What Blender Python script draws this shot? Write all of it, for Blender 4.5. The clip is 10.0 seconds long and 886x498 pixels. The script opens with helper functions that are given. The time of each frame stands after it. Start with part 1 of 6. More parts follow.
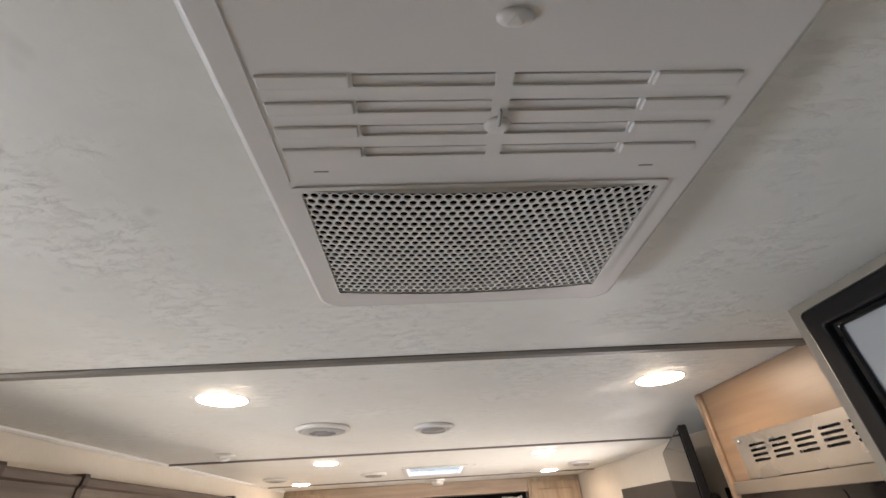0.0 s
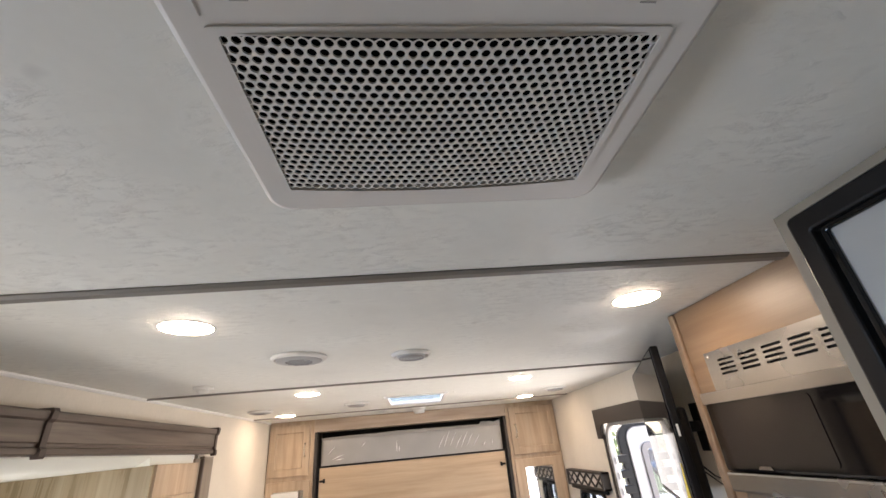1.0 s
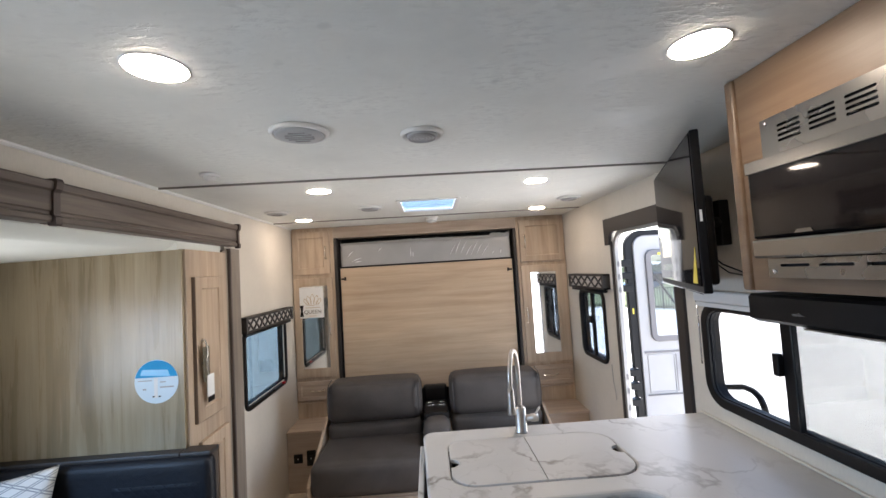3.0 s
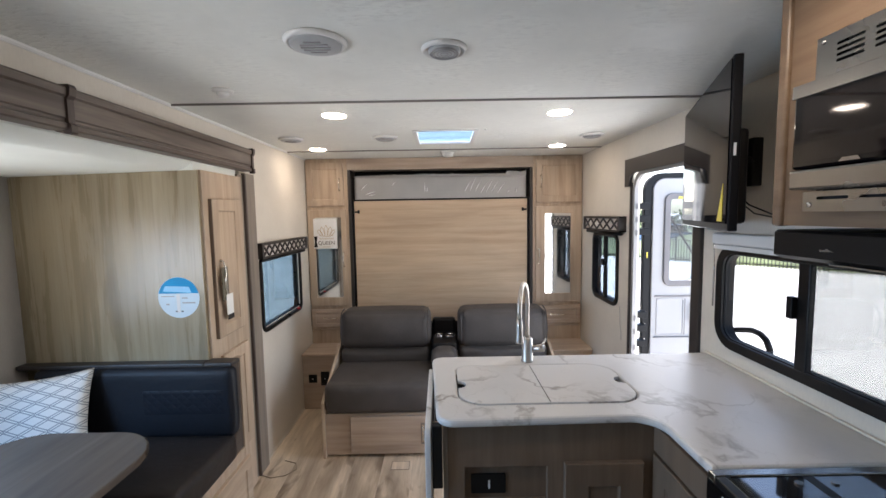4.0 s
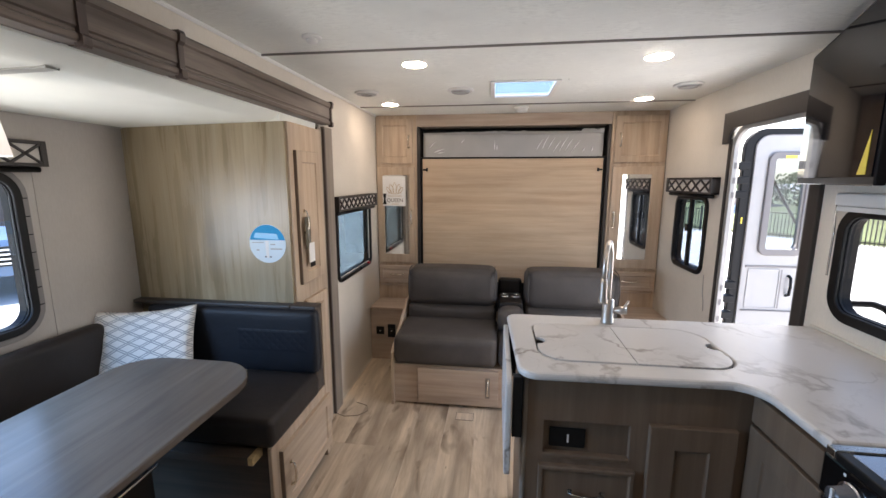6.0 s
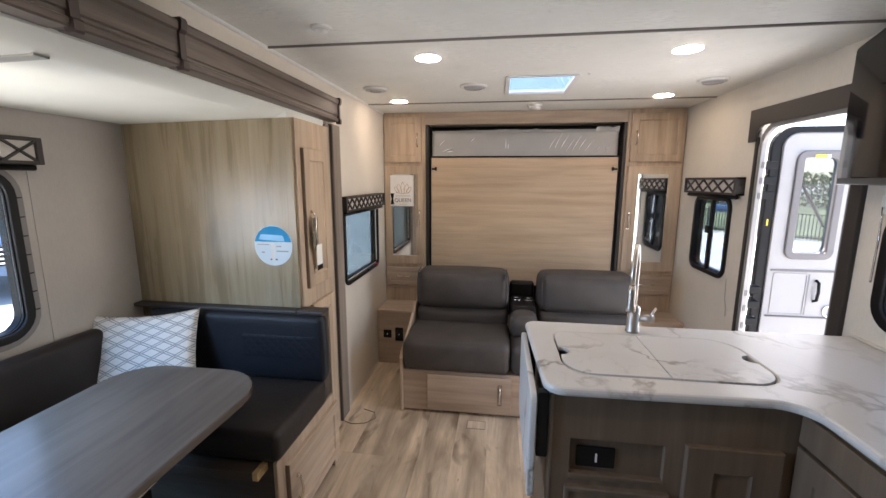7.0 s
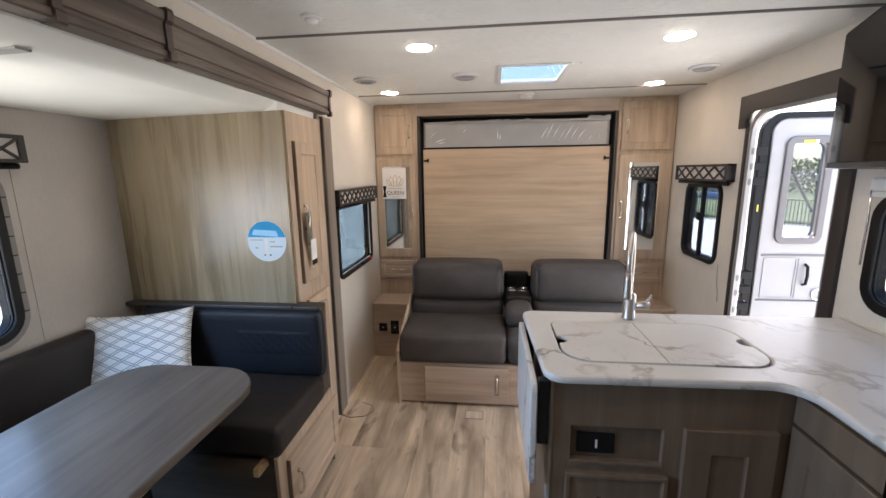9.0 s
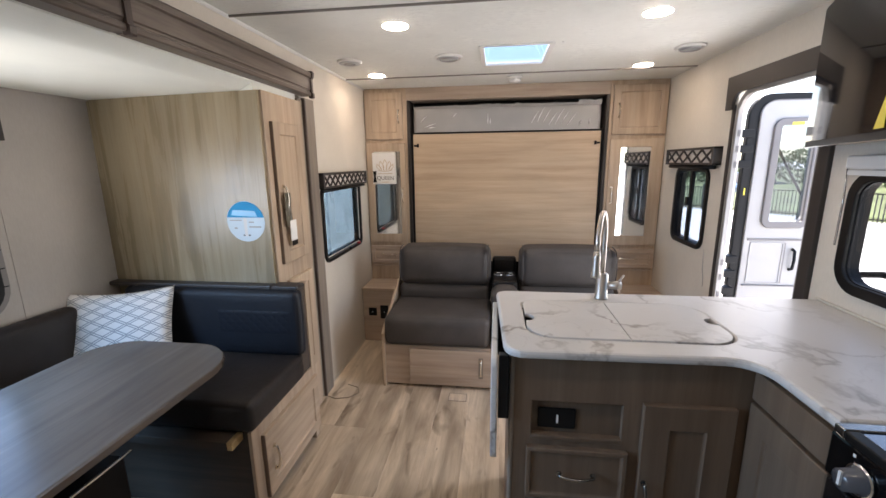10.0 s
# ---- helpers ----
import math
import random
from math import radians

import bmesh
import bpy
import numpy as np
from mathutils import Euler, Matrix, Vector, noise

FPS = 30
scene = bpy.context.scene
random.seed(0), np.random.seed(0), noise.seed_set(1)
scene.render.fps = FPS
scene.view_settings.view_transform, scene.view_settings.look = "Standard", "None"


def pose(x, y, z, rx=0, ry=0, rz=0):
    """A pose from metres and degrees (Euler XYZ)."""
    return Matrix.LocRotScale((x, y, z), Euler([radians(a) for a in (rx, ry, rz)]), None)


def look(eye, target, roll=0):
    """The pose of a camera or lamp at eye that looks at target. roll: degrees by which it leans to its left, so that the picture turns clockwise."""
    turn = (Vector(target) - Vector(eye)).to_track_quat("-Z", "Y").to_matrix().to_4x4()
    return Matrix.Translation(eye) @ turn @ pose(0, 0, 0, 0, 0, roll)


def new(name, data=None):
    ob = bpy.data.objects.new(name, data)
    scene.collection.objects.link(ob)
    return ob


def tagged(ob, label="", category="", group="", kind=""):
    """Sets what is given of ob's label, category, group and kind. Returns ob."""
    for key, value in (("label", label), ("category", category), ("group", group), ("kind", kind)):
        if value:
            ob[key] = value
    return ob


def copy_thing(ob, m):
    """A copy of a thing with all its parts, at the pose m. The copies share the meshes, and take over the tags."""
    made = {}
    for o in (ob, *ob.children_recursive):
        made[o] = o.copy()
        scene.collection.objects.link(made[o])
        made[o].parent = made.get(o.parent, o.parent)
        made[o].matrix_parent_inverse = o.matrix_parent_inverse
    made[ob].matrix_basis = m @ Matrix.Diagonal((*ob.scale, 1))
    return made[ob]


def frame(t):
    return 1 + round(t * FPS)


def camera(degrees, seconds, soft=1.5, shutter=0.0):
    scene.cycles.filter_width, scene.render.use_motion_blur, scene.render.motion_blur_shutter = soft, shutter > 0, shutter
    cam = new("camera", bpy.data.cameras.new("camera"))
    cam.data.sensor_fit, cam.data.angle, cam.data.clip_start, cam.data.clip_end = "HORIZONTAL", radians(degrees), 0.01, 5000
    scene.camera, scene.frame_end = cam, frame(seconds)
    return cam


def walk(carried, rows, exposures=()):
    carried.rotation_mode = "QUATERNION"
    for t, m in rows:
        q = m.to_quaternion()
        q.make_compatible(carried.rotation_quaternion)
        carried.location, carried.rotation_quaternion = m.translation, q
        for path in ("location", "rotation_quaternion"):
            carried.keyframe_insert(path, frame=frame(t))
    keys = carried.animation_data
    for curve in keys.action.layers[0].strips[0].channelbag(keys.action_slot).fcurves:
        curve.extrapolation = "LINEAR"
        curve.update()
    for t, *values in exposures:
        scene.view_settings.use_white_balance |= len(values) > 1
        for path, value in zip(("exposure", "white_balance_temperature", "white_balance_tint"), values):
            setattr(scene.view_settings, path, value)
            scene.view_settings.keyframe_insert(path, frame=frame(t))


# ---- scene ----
cam = camera(94.7, 10.0)
PATH = [
    (0, (0.168, 0.073, 1.725), (0.268, 1.729, 2.843), -3.7),
    (0.5, (0.181, 0.102, 1.72), (0.341, 1.815, 2.739), -4.9),
    (1, (0.185, 0.15, 1.704), (0.366, 1.938, 2.58), -5.4),
    (1.5, (0.175, 0.2, 1.682), (0.345, 2.064, 2.385), -5.4),
    (2, (0.174, 0.244, 1.654), (0.315, 2.174, 2.162), -5.2),
    (2.5, (0.187, 0.285, 1.612), (0.29, 2.26, 1.908), -4.5),
    (4, (0.168, 0.323, 1.525), (0.174, 2.315, 1.357), -1.0),
    (4.5, (0.157, 0.324, 1.504), (0.092, 2.306, 1.247), -0.4),
    (5, (0.129, 0.323, 1.487), (-0.018, 2.294, 1.18), -0.3),
    (5.5, (0.087, 0.304, 1.474), (-0.134, 2.264, 1.144), -0.2),
    (7, (0.0, 0.42, 1.474), (-0.27, 2.373, 1.139), 0.2),
    (7.5, (-0.063, 0.408, 1.475), (-0.304, 2.362, 1.122), -0.1),
    (8, (-0.086, 0.405, 1.472), (-0.311, 2.359, 1.112), -0.3),
    (8.5, (-0.078, 0.409, 1.471), (-0.3, 2.363, 1.107), -0.6),
    (9, (-0.02, 0.422, 1.471), (-0.248, 2.373, 1.099), -0.8),
    (9.5, (0.055, 0.431, 1.451), (-0.187, 2.377, 1.058), -0.5),
    (10, (0.114, 0.427, 1.422), (-0.144, 2.367, 1.009), -0.7),
]
EXPOSURES = [(0, 3.26, 7600, 18), (1.0, 3.15, 7350, 17), (2.0, 2.91, 6850, 17), (2.5, 2.75, 6650, 14), (4.0, 2.75, 6500, 13), (4.7, 2.72, 6550, 14), (5.5, 2.77, 6680, 15), (7.0, 2.73, 6880, 16), (9.2, 2.76, 6880, 16), (10, 2.80, 6880, 16)]
walk(cam, [(t, look(eye, target, roll)) for t, eye, target, roll in PATH], EXPOSURES)
SUN_UP, SUN_ROUND = 66.0, -10.0
DINETTE_SKY, DINETTE_LOT, DOORWAY, LED_POWER = 3.6, 1.0, 1.25, 10.5

# ---- light of the place ----
world = bpy.data.worlds.new("sky")
scene.world = world
world.use_nodes = True
wn, wl = world.node_tree.nodes, world.node_tree.links
sky = wn.new("ShaderNodeTexSky")
sky.sky_type, sky.sun_disc = "NISHITA", False
sky.sun_elevation, sky.sun_rotation = radians(SUN_UP), radians(SUN_ROUND)
wl.new(sky.outputs[0], wn["Background"].inputs[0])
wn["Background"].inputs[1].default_value = 0.15

sun = new("sun", bpy.data.lights.new("sun", "SUN"))
sun.data.energy, sun.data.angle, sun.data.color = 4.3, radians(0.5), (1.0, 0.95, 0.88)
su, sr = radians(SUN_UP), radians(SUN_ROUND)
sun.matrix_world = look((0, 0, 0), (-math.sin(sr) * math.cos(su), -math.cos(sr) * math.cos(su), -math.sin(su)))


# daylight in the dinette window: blue from the sky, warm white back from the sunlit lot
for light_name, power, colour, aim in (("dinette_sky", DINETTE_SKY, (0.26, 0.56, 1.0), (-0.9, 0.96, 0.45)), ("dinette_lot", DINETTE_LOT, (1.0, 0.98, 0.94), (-1.0, 1.40, 1.66))):
    day = new(light_name, bpy.data.lights.new(light_name, "AREA"))
    day.data.shape, day.data.size, day.data.size_y, day.data.spread = "RECTANGLE", 0.92, 0.5, radians(140)
    day.data.energy, day.data.color = power, colour
    day.matrix_world = look((-1.70 if light_name == "dinette_lot" else -1.86, 0.96, 1.21), aim)

day = new("doorway_daylight", bpy.data.lights.new("doorway_daylight", "AREA"))
day.data.shape, day.data.size, day.data.size_y, day.data.energy = "RECTANGLE", 0.56, 1.55, DOORWAY
day.data.color, day.data.spread = (0.93, 0.96, 1.0), radians(150)
day.matrix_world = look((1.42, 2.515, 0.9), (-0.9, 2.2, 0.7))

# ---- materials ----


def material(name):
    m = bpy.data.materials.new(name)
    m.use_nodes = True
    return m, m.node_tree.nodes, m.node_tree.links, m.node_tree.nodes["Principled BSDF"]


def coords(n, l, scale=(1, 1, 1), shift=True, turn=(0, 0, 0)):
    """Object coordinates, moved by a random amount for each object."""
    tc, mp = n.new("ShaderNodeTexCoord"), n.new("ShaderNodeMapping")
    mp.inputs["Scale"].default_value = scale
    mp.inputs["Rotation"].default_value = turn
    l.new(tc.outputs["Object"], mp.inputs["Vector"])
    if shift:
        info, mul = n.new("ShaderNodeObjectInfo"), n.new("ShaderNodeMath")
        mul.operation = "MULTIPLY"
        mul.inputs[1].default_value = 37.0
        l.new(info.outputs["Random"], mul.inputs[0])
        l.new(mul.outputs[0], mp.inputs["Location"])
    return mp.outputs["Vector"]


def noise_tex(n, l, vec, scale, detail=6.0, rough=0.55, distort=0.0):
    t = n.new("ShaderNodeTexNoise")
    t.inputs["Scale"].default_value, t.inputs["Detail"].default_value = scale, detail
    t.inputs["Roughness"].default_value, t.inputs["Distortion"].default_value = rough, distort
    l.new(vec, t.inputs["Vector"])
    return t.outputs["Fac"]


def ramp(n, l, fac, *stops):
    r = n.new("ShaderNodeValToRGB")
    while len(r.color_ramp.elements) < len(stops):
        r.color_ramp.elements.new(0.5)
    for e, (p, c) in zip(r.color_ramp.elements, stops):
        e.position, e.color = p, (*c, 1) if len(c) == 3 else c
    l.new(fac, r.inputs["Fac"])
    return r.outputs["Color"]


def mix(n, l, fac, a, b, how="MIX"):
    m = n.new("ShaderNodeMix")
    m.data_type, m.blend_type = "RGBA", how
    for sock, v in ((m.inputs[0], fac), (m.inputs[6], a), (m.inputs[7], b)):
        if isinstance(v, (int, float)):
            sock.default_value = v
        elif isinstance(v, tuple):
            sock.default_value = (*v, 1)
        else:
            l.new(v, sock)
    return m.outputs[2]


def bump(n, l, p, height, strength, distance=0.002):
    b = n.new("ShaderNodeBump")
    b.inputs["Strength"].default_value, b.inputs["Distance"].default_value = strength, distance
    l.new(height, b.inputs["Height"])
    l.new(b.outputs["Normal"], p.inputs["Normal"])


def plain(name, colour, rough=0.5, metal=0.0, grain=0.06, scale=60.0, relief=0.05, spec=0.5):
    """Paint, plastic or metal with slight blotches and a fine relief."""
    m, n, l, p = material(name)
    v = coords(n, l)
    big, fine = noise_tex(n, l, v, scale * 0.08, 4), noise_tex(n, l, v, scale, 3)
    dark, light = tuple(c * (1 - grain) for c in colour), tuple(min(1, c * (1 + grain)) for c in colour)
    l.new(ramp(n, l, big, (0.3, dark), (0.7, light)), p.inputs["Base Color"])
    r = n.new("ShaderNodeMapRange")
    r.inputs["To Min"].default_value, r.inputs["To Max"].default_value = max(0.02, rough - 0.07), min(1, rough + 0.07)
    l.new(big, r.inputs["Value"])
    l.new(r.outputs[0], p.inputs["Roughness"])
    p.inputs["Metallic"].default_value, p.inputs["Specular IOR Level"].default_value = metal, spec
    if relief:
        bump(n, l, p, fine, relief, 0.001)
    return m


def wood(name, along, dark, mid, light, rough=0.45, density=26.0, streak=1.0):
    """Printed wood: long grain along one axis, pores, broad cloudy figure."""
    m, n, l, p = material(name)
    stretch = [1.0, 1.0, 1.0]
    stretch["xyz".index(along)] = 0.06
    v = coords(n, l, stretch)
    grain = noise_tex(n, l, v, density, 9, 0.62, 0.35)
    stretch2 = [1.0, 1.0, 1.0]
    stretch2["xyz".index(along)] = 0.22
    v2 = coords(n, l, stretch2)
    cloud = noise_tex(n, l, v2, 5.5, 4, 0.5, 0.8)
    stretch3 = [1.0, 1.0, 1.0]
    stretch3["xyz".index(along)] = 0.025
    pores = noise_tex(n, l, coords(n, l, stretch3), density * 9, 3, 0.7)
    col = ramp(n, l, grain, (0.28, dark), (0.5, mid), (0.72, light))
    shade = ramp(n, l, cloud, (0.3, (0.72, 0.72, 0.72)), (0.7, (1.12, 1.1, 1.08)))
    col = mix(n, l, 0.75 * streak, col, shade, "MULTIPLY")
    col = mix(n, l, ramp(n, l, pores, (0.34, (0.35, 0.35, 0.35)), (0.46, (0, 0, 0))), col, dark)
    l.new(col, p.inputs["Base Color"])
    r = n.new("ShaderNodeMapRange")
    r.inputs["To Min"].default_value, r.inputs["To Max"].default_value = rough - 0.08, rough + 0.1
    l.new(grain, r.inputs["Value"])
    l.new(r.outputs[0], p.inputs["Roughness"])
    bump(n, l, p, pores, 0.12, 0.0006)
    return m


def plank_vinyl():
    """Light oak vinyl plank: cathedral figure, dark knots and pale patches, a tone of its own for each plank."""
    m, n, l, p = material("vinyl_plank")
    v = coords(n, l, (1.0, 0.16, 1.0))
    figure = noise_tex(n, l, v, 8, 6, 0.6, 1.2)
    fine = noise_tex(n, l, coords(n, l, (1.0, 0.03, 1.0)), 95, 4, 0.65)
    blotch = noise_tex(n, l, coords(n, l, (1.0, 0.22, 1.0)), 5.0, 4, 0.55, 0.8)
    knot = noise_tex(n, l, coords(n, l, (1.0, 0.36, 1.0)), 9.5, 3, 0.5, 0.6)
    crack = noise_tex(n, l, coords(n, l, (1.0, 0.10, 1.0)), 34.0, 2, 0.45, 0.6)
    col = ramp(n, l, figure, (0.28, (0.335, 0.262, 0.194)), (0.48, (0.50, 0.416, 0.322)), (0.68, (0.645, 0.55, 0.44)))
    col = mix(n, l, 0.8, col, ramp(n, l, blotch, (0.34, (0.70, 0.66, 0.61)), (0.62, (1.30, 1.27, 1.20))), "MULTIPLY")
    col = mix(n, l, ramp(n, l, fine, (0.36, (0.14, 0.14, 0.14)), (0.52, (0, 0, 0))), col, (0.17, 0.12, 0.08))
    col = mix(n, l, ramp(n, l, knot, (0.29, (0.75, 0.75, 0.75)), (0.40, (0, 0, 0))), col, (0.15, 0.10, 0.062))
    col = mix(n, l, ramp(n, l, crack, (0.21, (0.8, 0.8, 0.8)), (0.27, (0, 0, 0))), col, (0.10, 0.065, 0.04))
    info = n.new("ShaderNodeObjectInfo")
    tone = ramp(n, l, info.outputs["Random"], (0.0, (0.96, 0.955, 0.95)), (1.0, (1.03, 1.03, 1.02)))
    l.new(mix(n, l, 1.0, col, tone, "MULTIPLY"), p.inputs["Base Color"])
    l.new(ramp(n, l, figure, (0.3, (0.40, 0.40, 0.40)), (0.7, (0.30, 0.30, 0.30))), p.inputs["Roughness"])
    bump(n, l, p, fine, 0.10, 0.0006)
    return m


def leather(name, colour, rough=0.42):
    m, n, l, p = material(name)
    v = coords(n, l)
    big = noise_tex(n, l, v, 7, 4)
    cells = n.new("ShaderNodeTexVoronoi")
    cells.inputs["Scale"].default_value = 420
    l.new(v, cells.inputs["Vector"])
    l.new(ramp(n, l, big, (0.3, tuple(c * 0.82 for c in colour)), (0.75, tuple(c * 1.15 for c in colour))), p.inputs["Base Color"])
    wrinkle = noise_tex(n, l, v, 18, 5, 0.6, 1.2)
    add = n.new("ShaderNodeMath")
    add.operation = "MULTIPLY_ADD"
    add.inputs[1].default_value = 0.25
    l.new(cells.outputs["Distance"], add.inputs[0])
    l.new(wrinkle, add.inputs[2])
    p.inputs["Roughness"].default_value, p.inputs["Specular IOR Level"].default_value = rough, 0.28
    bump(n, l, p, add.outputs[0], 0.40, 0.004)
    return m


def ceiling_vinyl():
    """Off-white ceiling sheet: satin, with patches of pressed relief."""
    m, n, l, p = material("ceiling_vinyl")
    v = coords(n, l, shift=False)
    patch = noise_tex(n, l, v, 4.4, 5, 0.65)
    fine = noise_tex(n, l, coords(n, l, (0.6, 1.5, 1.0), False), 48, 5, 0.62, 0.35)
    col = ramp(n, l, patch, (0.32, (0.755, 0.76, 0.715)), (0.68, (0.865, 0.87, 0.82)))
    flecks = ramp(n, l, noise_tex(n, l, v, 16, 2, 0.4), (0.22, (0.82, 0.82, 0.82)), (0.29, (1, 1, 1)))
    where = ramp(n, l, patch, (0.45, (0, 0, 0)), (0.58, (1, 1, 1)))
    dash = mix(n, l, 1.0, ramp(n, l, fine, (0.47, (0, 0, 0)), (0.64, (1, 1, 1))), where, "MULTIPLY")
    col = mix(n, l, 0.6, col, flecks, "MULTIPLY")
    # The relief dashes are darkened in colour too, as their shade.
    l.new(mix(n, l, mix(n, l, 1.0, dash, (0.22, 0.22, 0.22), "MULTIPLY"), col, (0.46, 0.45, 0.43)), p.inputs["Base Color"])
    l.new(ramp(n, l, patch, (0.40, (0.46, 0.46, 0.46)), (0.62, (0.58, 0.58, 0.58))), p.inputs["Roughness"])
    bump(n, l, p, dash, 0.65, 0.0018)
    return m


def wallpaper(name, colour):
    m, n, l, p = material(name)
    v = coords(n, l, shift=False)
    weave = noise_tex(n, l, coords(n, l, (1, 1, 0.25), False), 160, 4, 0.6)
    cloud = noise_tex(n, l, v, 2.6, 4, 0.55)
    col = ramp(n, l, cloud, (0.3, tuple(c * 0.93 for c in colour)), (0.72, tuple(c * 1.05 for c in colour)))
    col = mix(n, l, 0.35, col, ramp(n, l, weave, (0.35, (0.9, 0.9, 0.9)), (0.65, (1.05, 1.05, 1.05))), "MULTIPLY")
    l.new(col, p.inputs["Base Color"])
    p.inputs["Roughness"].default_value = 0.6
    bump(n, l, p, weave, 0.12, 0.0008)
    return m


def marble(name):
    """White laminate with grey marble veins, satin."""
    m, n, l, p = material(name)
    v = coords(n, l, (1, 1, 1), False, (0.3, 0.2, 0.7))
    warp = n.new("ShaderNodeTexNoise")
    warp.inputs["Scale"].default_value, warp.inputs["Detail"].default_value = 1.8, 6
    l.new(v, warp.inputs["Vector"])
    bent = mix(n, l, 0.32, v, warp.outputs["Color"], "LINEAR_LIGHT")
    def vein(scale, width):
        t = noise_tex(n, l, bent, scale, 5, 0.5)
        d = n.new("ShaderNodeMath")
        d.operation = "SUBTRACT"
        d.inputs[1].default_value = 0.5
        l.new(t, d.inputs[0])
        a = n.new("ShaderNodeMath")
        a.operation = "ABSOLUTE"
        l.new(d.outputs[0], a.inputs[0])
        return ramp(n, l, a.outputs[0], (0.0, (1, 1, 1)), (width * 0.35, (0.7, 0.7, 0.7)), (width, (0, 0, 0)))
    where = ramp(n, l, noise_tex(n, l, v, 2.1, 2), (0.38, (0, 0, 0)), (0.52, (1, 1, 1)))
    side = n.new("ShaderNodeSeparateXYZ")
    l.new(coords(n, l, (1, 1, 1), False), side.inputs[0])
    where = mix(n, l, 1.0, where, ramp(n, l, side.outputs[0], (0.10, (1, 1, 1)), (0.60, (0.14, 0.14, 0.14))), "MULTIPLY")
    strong = mix(n, l, 1.0, vein(2.0, 0.017), where, "MULTIPLY")
    soft = ramp(n, l, noise_tex(n, l, bent, 3.4, 5), (0.48, (0.56, 0.545, 0.52)), (0.74, (0.51, 0.495, 0.47)))
    col = mix(n, l, mix(n, l, 0.6, (0, 0, 0), mix(n, l, 1.0, vein(5.0, 0.010), where, "MULTIPLY"), "ADD"), soft, (0.42, 0.40, 0.375))
    col = mix(n, l, strong, col, (0.24, 0.215, 0.19))
    l.new(col, p.inputs["Base Color"])
    p.inputs["Roughness"].default_value, p.inputs["Specular IOR Level"].default_value = 0.34, 0.3
    bump(n, l, p, noise_tex(n, l, v, 300, 2), 0.03, 0.0005)
    return m


def pane(name, colour=(1, 1, 1), clear=0.9, rough=0.0):
    """Window glass: sharp reflections over a thin tinted sheet."""
    m, n, l, p = material(name)
    out = n["Material Output"]
    see, gloss, both, fres = n.new("ShaderNodeBsdfTransparent"), n.new("ShaderNodeBsdfGlossy"), n.new("ShaderNodeMixShader"), n.new("ShaderNodeLayerWeight")
    see.inputs["Color"].default_value = (*(c * clear for c in colour), 1)
    gloss.inputs["Roughness"].default_value = 0.02 + rough
    fres.inputs["Blend"].default_value = 0.5
    steep, amount = n.new("ShaderNodeMath"), n.new("ShaderNodeMath")
    steep.operation, amount.operation = "POWER", "MULTIPLY_ADD"
    steep.inputs[1].default_value, amount.inputs[1].default_value, amount.inputs[2].default_value = 5.0, 0.9, 0.04
    l.new(fres.outputs["Facing"], steep.inputs[0])
    l.new(steep.outputs[0], amount.inputs[0])
    l.new(amount.outputs[0], both.inputs[0])
    l.new(see.outputs[0], both.inputs[1])
    l.new(gloss.outputs[0], both.inputs[2])
    l.new(both.outputs[0], out.inputs["Surface"])
    return m


def glow(name, colour, strength):
    m, n, l, p = material(name)
    p.inputs["Base Color"].default_value = (0.9, 0.9, 0.88, 1)
    p.inputs["Emission Color"].default_value = (*colour, 1)
    p.inputs["Emission Strength"].default_value = strength
    return m


def brushed(name, colour=(0.62, 0.61, 0.59), rough=0.3, along="y"):
    m, n, l, p = material(name)
    stretch = [1.0, 1.0, 1.0]
    stretch["xyz".index(along)] = 0.01
    t = noise_tex(n, l, coords(n, l, stretch, False), 2600, 1, 0.5)
    smear = noise_tex(n, l, coords(n, l), 7, 3)
    l.new(ramp(n, l, smear, (0.3, tuple(c * 0.93 for c in colour)), (0.7, colour)), p.inputs["Base Color"])
    p.inputs["Metallic"].default_value = 1.0
    l.new(ramp(n, l, smear, (0.3, (rough - 0.04,) * 3), (0.7, (rough + 0.05,) * 3)), p.inputs["Roughness"])
    bump(n, l, p, t, 0.006, 0.0001)
    return m


